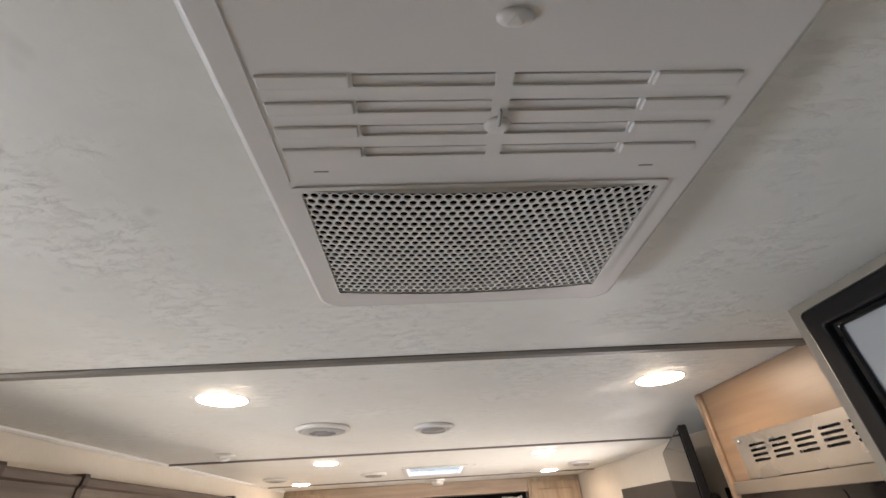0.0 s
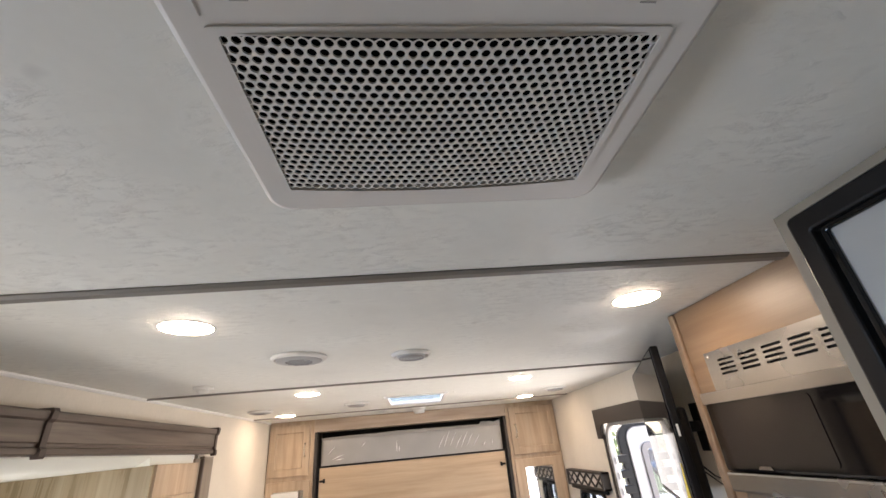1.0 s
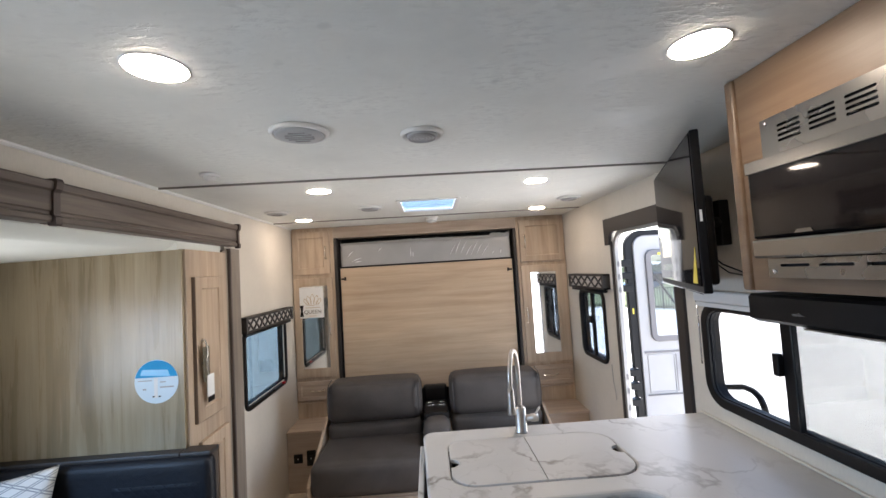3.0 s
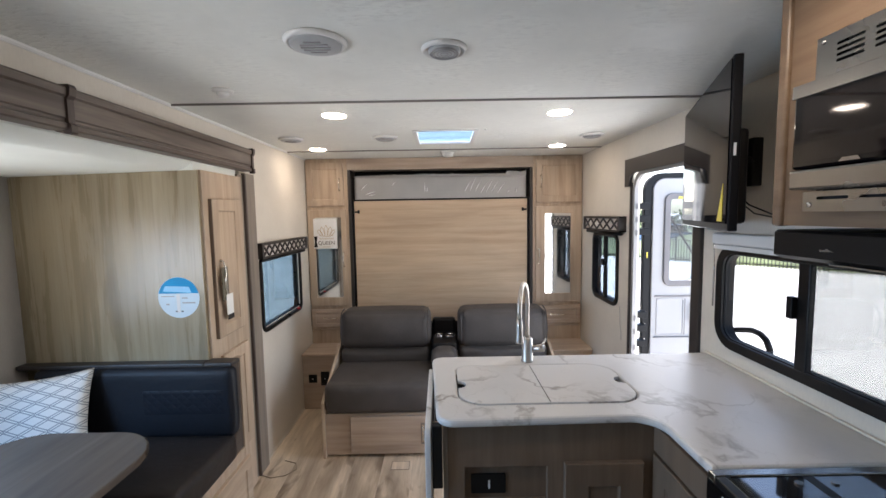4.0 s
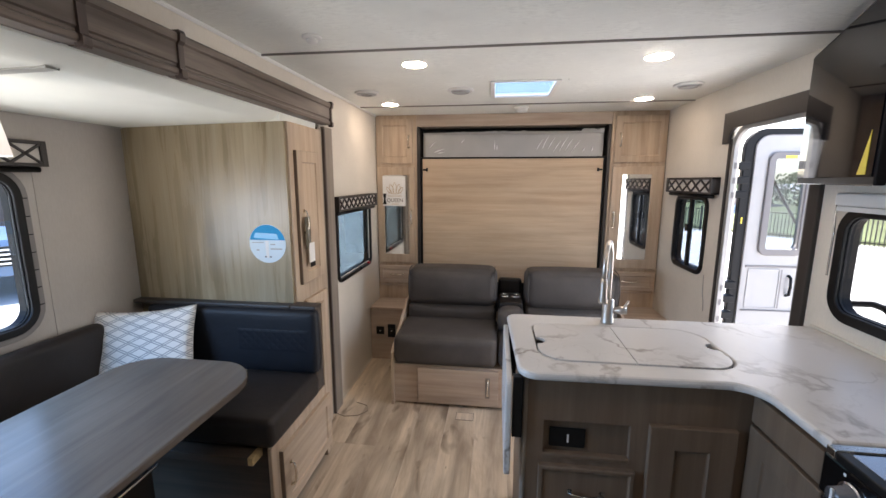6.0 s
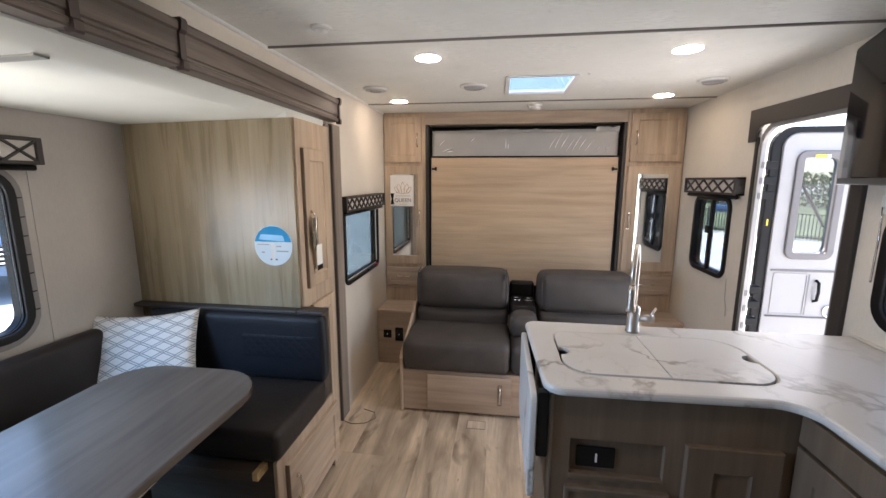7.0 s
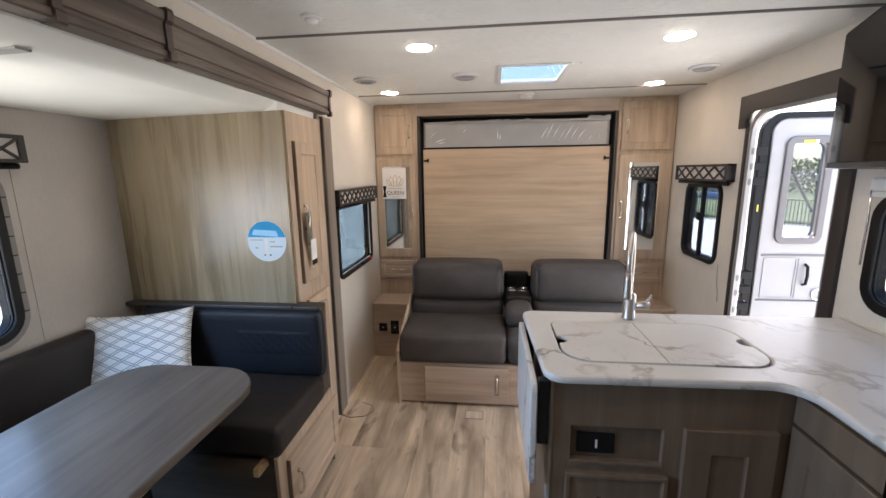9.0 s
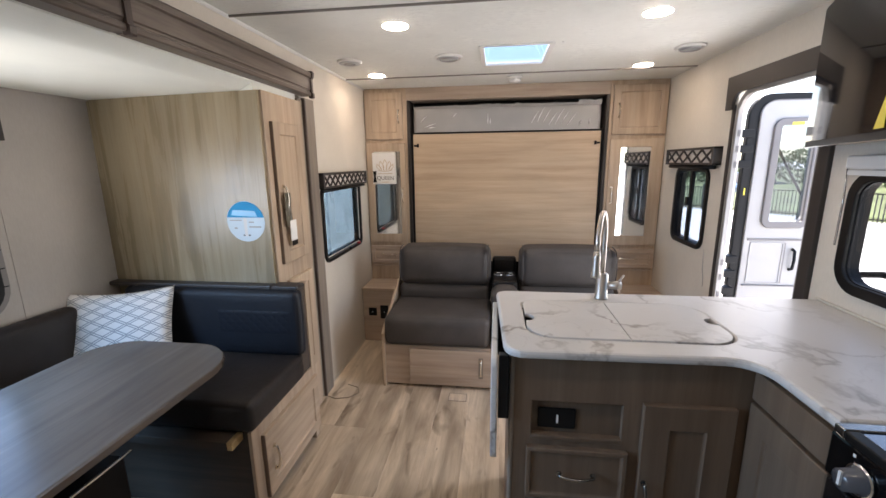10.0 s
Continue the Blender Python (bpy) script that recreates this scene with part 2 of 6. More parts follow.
def pillow_cloth():
    """White cloth printed with a grey lattice of stretched diamonds and linking bars."""
    m, n, l, p = material("pillow_cloth")
    v = coords(n, l, (1, 1, 1), False)
    sep, flat = n.new("ShaderNodeSeparateXYZ"), n.new("ShaderNodeUVMap")
    l.new(flat.outputs[0], sep.inputs[0])
    def math_(op, a, b=None, c=None):
        q = n.new("ShaderNodeMath")
        q.operation = op
        for i, s in enumerate((a, b, c)):
            if s is None:
                continue
            if isinstance(s, (int, float)):
                q.inputs[i].default_value = s
            else:
                l.new(s, q.inputs[i])
        return q.outputs[0]
    u, w = math_("MULTIPLY", sep.outputs[0], 1 / 0.096), math_("MULTIPLY", sep.outputs[1], 1 / 0.050)
    def lines(s, width, at=0.5):
        f = math_("FRACT", math_("ADD", s, 100.0))
        return math_("LESS_THAN", math_("ABSOLUTE", math_("SUBTRACT", f, at)), width)
    a, b = math_("ADD", u, w), math_("SUBTRACT", u, w)
    net = math_("MAXIMUM", lines(a, 0.046, 0.40), lines(b, 0.046, 0.40))
    net = math_("MAXIMUM", net, math_("MAXIMUM", lines(a, 0.046, 0.60), lines(b, 0.046, 0.60)))
    crossing = math_("MULTIPLY", lines(a, 0.085), lines(b, 0.085))
    off = math_("ADD", math_("FRACT", math_("ADD", a, 100.0)), math_("FRACT", math_("ADD", b, 100.0)))
    link = math_("LESS_THAN", math_("ABSOLUTE", math_("SUBTRACT", off, 1.0)), 0.045)
    net = math_("ADD", math_("MULTIPLY", net, math_("SUBTRACT", 1.0, crossing)), math_("MULTIPLY", link, crossing))
    col = mix(n, l, net, (0.80, 0.79, 0.77), (0.33, 0.345, 0.36))
    weave = noise_tex(n, l, v, 500, 2)
    l.new(mix(n, l, 0.3, col, ramp(n, l, weave, (0.3, (0.85, 0.85, 0.85)), (0.7, (1, 1, 1))), "MULTIPLY"), p.inputs["Base Color"])
    p.inputs["Roughness"].default_value = 0.85
    bump(n, l, p, noise_tex(n, l, v, 22, 4), 0.25, 0.006)
    return m


def quilted(name, colour):
    m, n, l, p = material(name)
    v = coords(n, l, (1, 1, 1), False)
    sep = n.new("ShaderNodeSeparateXYZ")
    l.new(v, sep.inputs[0])
    out = []
    for op in ("ADD", "SUBTRACT"):
        q, s, w = n.new("ShaderNodeMath"), n.new("ShaderNodeMath"), n.new("ShaderNodeMath")
        q.operation, s.operation, w.operation = op, "MULTIPLY", "PINGPONG"
        l.new(sep.outputs[0], q.inputs[0])
        l.new(sep.outputs[2], q.inputs[1])
        l.new(q.outputs[0], s.inputs[0])
        s.inputs[1].default_value = 1 / 0.046
        l.new(s.outputs[0], w.inputs[0])
        w.inputs[1].default_value = 0.5
        out.append(w.outputs[0])
    low = n.new("ShaderNodeMath")
    low.operation = "MINIMUM"
    l.new(out[0], low.inputs[0])
    l.new(out[1], low.inputs[1])
    sq = n.new("ShaderNodeMath")
    sq.operation = "POWER"
    l.new(low.outputs[0], sq.inputs[0])
    sq.inputs[1].default_value = 0.5
    p.inputs["Base Color"].default_value = (*colour, 1)
    p.inputs["Roughness"].default_value = 0.4
    p.inputs["Specular IOR Level"].default_value = 0.25
    bump(n, l, p, sq.outputs[0], 0.32, 0.006)
    return m


CEIL = ceiling_vinyl()
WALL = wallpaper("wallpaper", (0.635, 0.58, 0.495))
# The same wallpaper, its colour darkened for the shade in the slide-out.
SLIDEWALL_SHADED = wallpaper("slide_wallpaper_shaded", (0.42, 0.38, 0.34))
MAPLE = wood("maple_upright", "z", (0.36, 0.26, 0.18), (0.47, 0.36, 0.26), (0.54, 0.43, 0.32), 0.45)
# Warm maple, darkened in colour to offset the close ceiling light.
HOODWOOD = wood("dimmed_overhead_maple", "y", (0.13, 0.080, 0.046), (0.165, 0.108, 0.066), (0.195, 0.134, 0.086), 0.42)
MAPLE_X = wood("maple_across", "x", (0.36, 0.272, 0.205), (0.465, 0.368, 0.288), (0.53, 0.432, 0.345), 0.45)
MAPLE_Y = wood("maple_lengthwise", "y", (0.36, 0.26, 0.18), (0.47, 0.36, 0.26), (0.54, 0.43, 0.32), 0.45)
BEDWOOD = wood("bed_panel_oak", "x", (0.44, 0.31, 0.20), (0.56, 0.42, 0.29), (0.64, 0.50, 0.36), 0.42, 16, 0.6)
SLIDEWOOD = wood("grey_green_panel", "z", (0.165, 0.122, 0.07), (0.315, 0.25, 0.155), (0.42, 0.348, 0.236), 0.27, 13.0, 0.8)
DARKWOOD = wood("weathered_trim", "y", (0.050, 0.037, 0.029), (0.118, 0.092, 0.076), (0.19, 0.155, 0.128), 0.42, 24)
DARKWOOD_Z = wood("weathered_trim_upright", "z", (0.050, 0.037, 0.029), (0.118, 0.092, 0.076), (0.19, 0.155, 0.128), 0.42, 24)
BLOCKWOOD = wood("dark_block", "z", (0.026, 0.017, 0.014), (0.058, 0.040, 0.034), (0.095, 0.070, 0.060), 0.42, 24)
JAMBWOOD = wood("grey_jamb", "z", (0.17, 0.14, 0.115), (0.25, 0.21, 0.17), (0.32, 0.27, 0.225), 0.5, 26)
ISLEWOOD = wood("taupe_island", "z", (0.118, 0.078, 0.050), (0.154, 0.104, 0.068), (0.184, 0.128, 0.086), 0.5, 22, 0.35)
TABLEWOOD = wood("table_laminate", "y", (0.085, 0.067, 0.055), (0.108, 0.087, 0.072), (0.13, 0.107, 0.090), 0.23, 16)
PLANK = plank_vinyl()
# Dark brown bench wood, darkened further for the shade under the table.
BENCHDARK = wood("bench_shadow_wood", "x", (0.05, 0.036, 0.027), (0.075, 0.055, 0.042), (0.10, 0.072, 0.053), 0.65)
RAWWOOD = wood("raw_pine_end", "x", (0.42, 0.28, 0.12), (0.58, 0.41, 0.2), (0.68, 0.5, 0.27), 0.7)
MARBLE = marble("marble_laminate")
SOFA = leather("sofa_leatherette", (0.070, 0.062, 0.057), 0.58)
DINETTE = leather("dinette_vinyl", (0.027, 0.023, 0.022), 0.42)
DINETTE_BACK = leather("dinette_back_vinyl", (0.012, 0.0135, 0.018), 0.45)
WALLCUSHION = leather("wall_cushion_vinyl", (0.022, 0.017, 0.015), 0.45)
QUILT = quilted("quilted_vinyl", (0.012, 0.0135, 0.018))
PILLOW = pillow_cloth()
BLACK = plain("black_plastic", (0.006, 0.0055, 0.0055), 0.42, spec=0.25)
GLOSSBLACK = plain("gloss_black", (0.003, 0.003, 0.0035), 0.0, relief=0.0, spec=0.35)
FRAMEBLACK = plain("window_frame_black", (0.006, 0.0055, 0.0055), 0.4, spec=0.3)
# Near-black that stands in for shade in hollows and behind openings.
SHADOW = plain("cavity_shade", (0.010, 0.009, 0.009), 0.8)
WHITE = plain("white_plastic", (0.74, 0.73, 0.70), 0.4, grain=0.03)
DOORWHITE = plain("door_fibreglass", (0.31, 0.30, 0.295), 0.4, grain=0.03)
DOORGREY = plain("door_window_frame", (0.13, 0.12, 0.12), 0.5)
DOORBLACK = plain("door_seal_black", (0.004, 0.004, 0.005), 0.5, spec=0.2)
FENCEPAINT = plain("fence_paint", (0.06, 0.06, 0.062), 0.6)
LEADTAN = plain("tan_lead", (0.20, 0.155, 0.11), 0.5)
TAGBROWN = plain("olive_tag", (0.11, 0.095, 0.065), 0.5)
GREYPLASTIC = plain("grey_plastic", (0.34, 0.33, 0.32), 0.45)
FLANGE = plain("window_flange_grey", (0.20, 0.185, 0.175), 0.45)
PLENUM_SHADE = plain("plenum_shade", (0.003, 0.003, 0.003), 0.9, relief=0, spec=0.1)
LENS = plain("vent_lens_grey", (0.42, 0.43, 0.43), 0.4)
ALUMINIUM = plain("jamb_aluminium", (0.27, 0.26, 0.25), 0.45, 0.2)
BATTEN = plain("ceiling_batten", (0.20, 0.185, 0.165), 0.45, grain=0.1)
BATTEN_PALE = plain("slide_ceiling_batten", (0.46, 0.45, 0.40), 0.7)
SLIDECEIL = plain("slide_ceiling_vinyl", (0.82, 0.82, 0.745), 0.85, grain=0.03, relief=0.1, spec=0.15)
ACPLASTIC = plain("aircon_plastic", (0.70, 0.675, 0.64), 0.42, grain=0.03)
STEEL = brushed("stainless", (0.33, 0.32, 0.305), 0.25)
NICKEL = brushed("brushed_nickel", (0.54, 0.495, 0.45), 0.36, "z")
HANDLE = plain("polished_handle", (0.78, 0.72, 0.63), 0.17, 1.0, relief=0)
CHROME = plain("chrome", (0.8, 0.8, 0.8), 0.12, 1.0, relief=0)
MIRROR = plain("mirror", (0.88, 0.89, 0.88), 0.03, 1.0, grain=0.0, relief=0)
MIRROR.node_tree.nodes["Principled BSDF"].inputs["Roughness"].default_value = 0.01
TINT = pane("tinted_glass", (0.60, 0.74, 0.82), 0.38)
PALETINT = pane("pale_tinted_glass", (0.82, 0.91, 1.0), 0.52)
SKYGLASS = pane("skylight_glass", (0.80, 0.91, 1.0), 0.62)
SIDEGLASS = pane("dinette_glass", (0.88, 0.95, 1.0), 0.8)
KITCHENGLASS = pane("kitchen_glass", (0.98, 0.99, 0.99), 0.66)
SCREENTINT = pane("grey_sliding_pane", (0.97, 0.985, 0.975), 0.62)
SMOKE = plain("oven_glass", (0.011, 0.0085, 0.008), 0.0, relief=0, spec=0.35)
COOKGLASS = plain("cooktop_glass", (0.010, 0.011, 0.012), 0.02, relief=0, spec=0.5)
COOKGLASS.node_tree.nodes["Principled BSDF"].inputs["IOR"].default_value = 2.5
LED = glow("led_disc", (1.0, 0.85, 0.70), LED_POWER)
SHADEGLOW = glow("pendant_glass", (1.0, 0.93, 0.84), 0.10)
PLASTICWRAP = plain("mattress_cloth", (0.40, 0.395, 0.385), 0.3)
FRIDGEPANEL = plain("fridge_panel", (0.40, 0.41, 0.40), 0.3)
FRIDGEFRAME = plain("fridge_surround", (0.27, 0.235, 0.185), 0.4)
FABRIC = plain("valance_fabric", (0.52, 0.48, 0.43), 0.85, relief=0.2)
BROWNTRIM = plain("brown_vinyl_trim", (0.031, 0.025, 0.022), 0.5, relief=0.15)
EDGEBROWN = plain("brown_edge_band", (0.17, 0.122, 0.088), 0.5)
STICKERBLUE = plain("sticker_blue", (0.015, 0.30, 0.60), 0.6, spec=0.2)
STICKERPALE = plain("sticker_pale", (0.62, 0.72, 0.78), 0.6, spec=0.2)
GOLD = plain("gold_print", (0.42, 0.26, 0.09), 0.5)
PAPER = plain("white_paper", (0.78, 0.77, 0.75), 0.6)
YELLOW = plain("yellow_label", (0.75, 0.60, 0.05), 0.5)
CONCRETE = plain("concrete_lot", (0.52, 0.51, 0.49), 0.9, grain=0.12, scale=4.0)
GRASS = plain("grass", (0.14, 0.17, 0.075), 0.9, grain=0.4, scale=9.0)
LEAF = plain("hedge_leaf", (0.095, 0.13, 0.06), 0.7, grain=0.4, scale=30)
CARPAINT = plain("car_paint_blue", (0.10, 0.16, 0.26), 0.2)

# ---- building blocks ----


def thing(name, base=(0, 0, 0), label="", category="", group="", kind=""):
    e = new(name)
    e.location = base
    e.empty_display_size = 0.1
    return tagged(e, label, category, group, kind)


def part(name, bm, mat, parent, label=""):
    """One mesh object under a thing or part; the bmesh is in world metres."""
    root = parent
    while root.parent:
        root = root.parent
    bmesh.ops.recalc_face_normals(bm, faces=bm.faces)
    me = bpy.data.meshes.new(name)
    bm.to_mesh(me)
    bm.free()
    me.transform(Matrix.Translation(-Vector(root.location)))
    me.materials.append(mat)
    ob = new(name, me)
    ob.parent = parent
    return tagged(ob, label)


def solid(name, bm, mat, label="", category="", group="", kind="", origin=(0, 0, 0)):
    """A top-level thing of one mesh."""
    bmesh.ops.recalc_face_normals(bm, faces=bm.faces)
    me = bpy.data.meshes.new(name)
    bm.to_mesh(me)
    bm.free()
    me.transform(Matrix.Translation(-Vector(origin)))
    me.materials.append(mat)
    ob = new(name, me)
    ob.location = origin
    return tagged(ob, label, category, group, kind)


def box(x0, x1, y0, y1, z0, z1, r=0.0, seg=2, bm=None):
    bm = bm or bmesh.new()
    made = bmesh.ops.create_cube(bm, size=1)["verts"]
    for v in made:
        v.co = Vector(((x0 + x1) / 2 + v.co.x * (x1 - x0), (y0 + y1) / 2 + v.co.y * (y1 - y0), (z0 + z1) / 2 + v.co.z * (z1 - z0)))
    if r:
        edges = list({e for v in made for e in v.link_edges})
        bmesh.ops.bevel(bm, geom=edges, offset=r, segments=seg, profile=0.5, affect="EDGES")
    return bm


def smooth(bm):
    for f in bm.faces:
        f.smooth = True
    return bm


def moved(bm, m):
    bmesh.ops.transform(bm, matrix=m, verts=bm.verts)
    return bm


def soft_box(x0, x1, y0, y1, z0, z1, r, puff=(0, 0, 0), n=7, k=3):
    """A cushion: rounded box whose faces swell by puff along each axis."""
    h = Vector((x1 - x0, y1 - y0, z1 - z0)) / 2
    c = Vector((x0 + x1, y0 + y1, z0 + z1)) / 2
    r = min(r, *h)
    def marks(half):
        edge = [half - r + r * math.sin(i / k * math.pi / 2) for i in range(1, k + 1)]
        core = [(-1 + 2 * i / n) * (half - r) for i in range(n + 1)]
        return [-e for e in reversed(edge)] + core + edge
    m = [marks(a) for a in h]
    bm, seen = bmesh.new(), {}
    def vert(i, j, l):
        if (i, j, l) not in seen:
            p = Vector((m[0][i], m[1][j], m[2][l]))
            q = Vector(max(-(a - r), min(a - r, b)) for a, b in zip(h, p))
            d = p - q
            o = q + (d.normalized() * r if d.length else d)
            for a in range(3):
                b, e = (a + 1) % 3, (a + 2) % 3
                swell = max(0, 1 - (p[b] / h[b]) ** 2) * max(0, 1 - (p[e] / h[e]) ** 2)
                o[a] += puff[a] * swell * (p[a] / h[a])
            seen[(i, j, l)] = bm.verts.new(c + o)
        return seen[(i, j, l)]
    top = [len(a) - 1 for a in m]
    for a in range(3):
        b, e = (a + 1) % 3, (a + 2) % 3
        for side in (0, top[a]):
            for s in range(top[b]):
                for t in range(top[e]):
                    quad = []
                    for ds, dt in ((0, 0), (1, 0), (1, 1), (0, 1)):
                        key = [0, 0, 0]
                        key[a], key[b], key[e] = side, s + ds, t + dt
                        quad.append(vert(*key))
                    bm.faces.new(quad)
    return smooth(bm)


def rounded(w, h, r, k=6):
    """Outline of a rounded rectangle about the origin, counter-clockwise."""
    pts = []
    rs = r if isinstance(r, (tuple, list)) else (r,) * 4
    for (sx, sy, a0), q in zip(((1, 1, 0), (-1, 1, 90), (-1, -1, 180), (1, -1, 270)), rs):
        for i in range(k + 1):
            a = radians(a0 + 90 * i / k)
            pts.append((sx * (w / 2 - q) + q * math.cos(a), sy * (h / 2 - q) + q * math.sin(a)))
    return pts


def plate(outline, depth, holes=(), bevel=0.0):
    """A slab from an outline in x and y, with holes, from z = 0 to depth."""
    bm = bmesh.new()
    for loop in (outline, *holes):
        vs = [bm.verts.new((x, y, 0)) for x, y in loop]
        for a, b in zip(vs, vs[1:] + vs[:1]):
            bm.edges.new((a, b))
    if holes:
        bmesh.ops.triangle_fill(bm, use_beauty=True, use_dissolve=False, edges=bm.edges)
    else:
        bm.faces.new(bm.verts)
    faces = bm.faces[:]
    out = bmesh.ops.extrude_face_region(bm, geom=faces)["geom"]
    for v in out:
        if isinstance(v, bmesh.types.BMVert):
            v.co.z += depth
    bmesh.ops.recalc_face_normals(bm, faces=bm.faces)
    if bevel:
        rim = [e for e in bm.edges if len(e.link_faces) == 2 and e.calc_face_angle(0) > 1.0 and abs(e.verts[0].co.z - e.verts[1].co.z) < 1e-6]
        bmesh.ops.bevel(bm, geom=rim, offset=bevel, segments=2, profile=0.5, affect="EDGES")
    return bm


def ring(w, h, r, width, depth, bevel=0.003):
    """A rounded rectangular frame."""
    return plate(rounded(w, h, r), depth, [rounded(w - 2 * width, h - 2 * width, max(0.004, r - width))], bevel)


FACE_X = Matrix(((0, 0, 1, 0), (1, 0, 0, 0), (0, 1, 0, 0), (0, 0, 0, 1)))   # outline x, y -> world y, z; depth -> +x
FACE_Y = Matrix(((1, 0, 0, 0), (0, 0, -1, 0), (0, 1, 0, 0), (0, 0, 0, 1)))  # outline x, y -> world x, z; depth -> -y


def on_x(bm, x, y, z):
    return moved(bm, Matrix.Translation((x, y, z)) @ FACE_X)


def on_y(bm, x, y, z):
    return moved(bm, Matrix.Translation((x, y, z)) @ FACE_Y)


def disc(x, y, z0, z1, rad, k=28, rad2=None, bm=None):
    bm = bm or bmesh.new()
    bmesh.ops.create_cone(bm, cap_ends=True, segments=k, radius1=rad, radius2=rad if rad2 is None else rad2, depth=z1 - z0, matrix=Matrix.Translation((x, y, (z0 + z1) / 2)))
    return bm


def lathe(profile, x, y, k=28, bm=None):
    """A turned body about a vertical axis from (radius, height) pairs."""
    bm = bm or bmesh.new()
    rows = [[bm.verts.new((x + r * math.cos(2 * math.pi * i / k), y + r * math.sin(2 * math.pi * i / k), z)) for i in range(k)] for r, z in profile]
    for a, b in zip(rows, rows[1:]):
        for i in range(k):
            bm.faces.new((a[i], a[(i + 1) % k], b[(i + 1) % k], b[i]))
    bm.faces.new(rows[0])
    bm.faces.new(rows[-1])
    return smooth(bm)


def tube(points, rad, k=10, bm=None, closed=False):
    """A round bar along points."""
    bm = bm or bmesh.new()
    pts = [Vector(p) for p in points]
    rads = rad if isinstance(rad, (list, tuple)) else [rad] * len(pts)
    rows, up = [], None
    for i, p in enumerate(pts):
        d = (pts[min(i + 1, len(pts) - 1)] - pts[max(i - 1, 0)]).normalized()
        if up is None:
            up = d.orthogonal().normalized()
        up = (up - d * up.dot(d)).normalized()
        side = d.cross(up)
        rows.append([bm.verts.new(p + rads[i] * (math.cos(2 * math.pi * j / k) * up + math.sin(2 * math.pi * j / k) * side)) for j in range(k)])
    for a, b in zip(rows, rows[1:]):
        for j in range(k):
            bm.faces.new((a[j], a[(j + 1) % k], b[(j + 1) % k], b[j]))
    bm.faces.new(rows[0])
    bm.faces.new(rows[-1])
    return smooth(bm)


def sweep(profile, axis, a, b, bm=None):
    """A straight moulding: profile points are the two other axes, in xyz order."""
    bm = bm or bmesh.new()
    def at(p, t):
        q = list(p)
        q.insert("xyz".index(axis), t)
        return q
    r0, r1 = [bm.verts.new(at(p, a)) for p in profile], [bm.verts.new(at(p, b)) for p in profile]
    for i in range(len(profile)):
        j = (i + 1) % len(profile)
        bm.faces.new((r0[i], r0[j], r1[j], r1[i]))
    bm.faces.new(r0)
    bm.faces.new(r1)
    return bm


def wall_mesh(axis, inner, outer, a0, a1, z0, z1, holes=()):
    """A wall with thickness across an axis, and rectangular openings (a0, a1, z0, z1)."""
    aa = sorted({a0, a1, *(v for h in holes for v in h[:2])})
    zz = sorted({z0, z1, *(v for h in holes for v in h[2:])})
    def full(i, j):
        if not (0 <= i < len(aa) - 1 and 0 <= j < len(zz) - 1):
            return False
        ca, cz = (aa[i] + aa[i + 1]) / 2, (zz[j] + zz[j + 1]) / 2
        return not any(h[0] < ca < h[1] and h[2] < cz < h[3] for h in holes)
    bm, seen = bmesh.new(), {}
    def v(s, i, j):
        if (s, i, j) not in seen:
            p = (inner, outer)[s]
            seen[(s, i, j)] = bm.verts.new((p, aa[i], zz[j]) if axis == "x" else (aa[i], p, zz[j]))
        return seen[(s, i, j)]
    for i in range(len(aa) - 1):
        for j in range(len(zz) - 1):
            if not full(i, j):
                continue
            for s in (0, 1):
                bm.faces.new((v(s, i, j), v(s, i + 1, j), v(s, i + 1, j + 1), v(s, i, j + 1)))
            for di, dj, p, q in ((-1, 0, (i, j), (i, j + 1)), (1, 0, (i + 1, j), (i + 1, j + 1)), (0, -1, (i, j), (i + 1, j)), (0, 1, (i, j + 1), (i + 1, j + 1))):
                if not full(i + di, j + dj):
                    bm.faces.new((v(0, *p), v(0, *q), v(1, *q), v(1, *p)))
    return bm


def shaker(w, h, thick=0.018, rail=0.05, sink=0.007):
    """A cabinet front with a sunk middle field, about the origin: x, y outline, front at z = thick."""
    bm, loops, e = bmesh.new(), [], 0.0025
    for cut, z in ((0, 0), (0, thick - e), (e, thick), (rail, thick), (rail + 0.003, thick - sink * 0.7), (rail + 0.008, thick - sink)):
        x, y = w / 2 - cut, h / 2 - cut
        loops.append([bm.verts.new((sx * x, sy * y, z)) for sx, sy in ((-1, -1), (1, -1), (1, 1), (-1, 1))])
    for p, q in zip(loops, loops[1:]):
        for i in range(4):
            bm.faces.new((p[i], p[(i + 1) % 4], q[(i + 1) % 4], q[i]))
    bm.faces.new(loops[0])
    bm.faces.new(loops[-1])
    return bm


def bow_handle(length, rise=0.024, rad=0.005):
    """A bowed bar handle along x about the origin, standing out along z."""
    pts = [(-length / 2, 0, 0), (-length / 2, 0, rise * 0.5)]
    for i in range(9):
        s = -1 + i / 4
        pts.append((s * length * 0.46, 0, rise * (0.62 + 0.38 * (1 - s * s))))
    pts += [(length / 2, 0, rise * 0.5), (length / 2, 0, 0)]
    bm = tube(pts, rad, 8)
    for s in (-1, 1):
        disc(s * length / 2, 0, 0, 0.004, 0.009, 14, bm=bm)
    return bm


TURN_90 = pose(0, 0, 0, 0, 0, 90)

# ---- the shell of the trailer ----
LEFT, RIGHT, HIGH, FRONT, REAR = -0.95, 1.345, 2.0, 3.98, -0.9
SLIDE_X, SLIDE_TOP, SLIDE_A, SLIDE_B = -1.79, 1.735, 0.30, 2.62

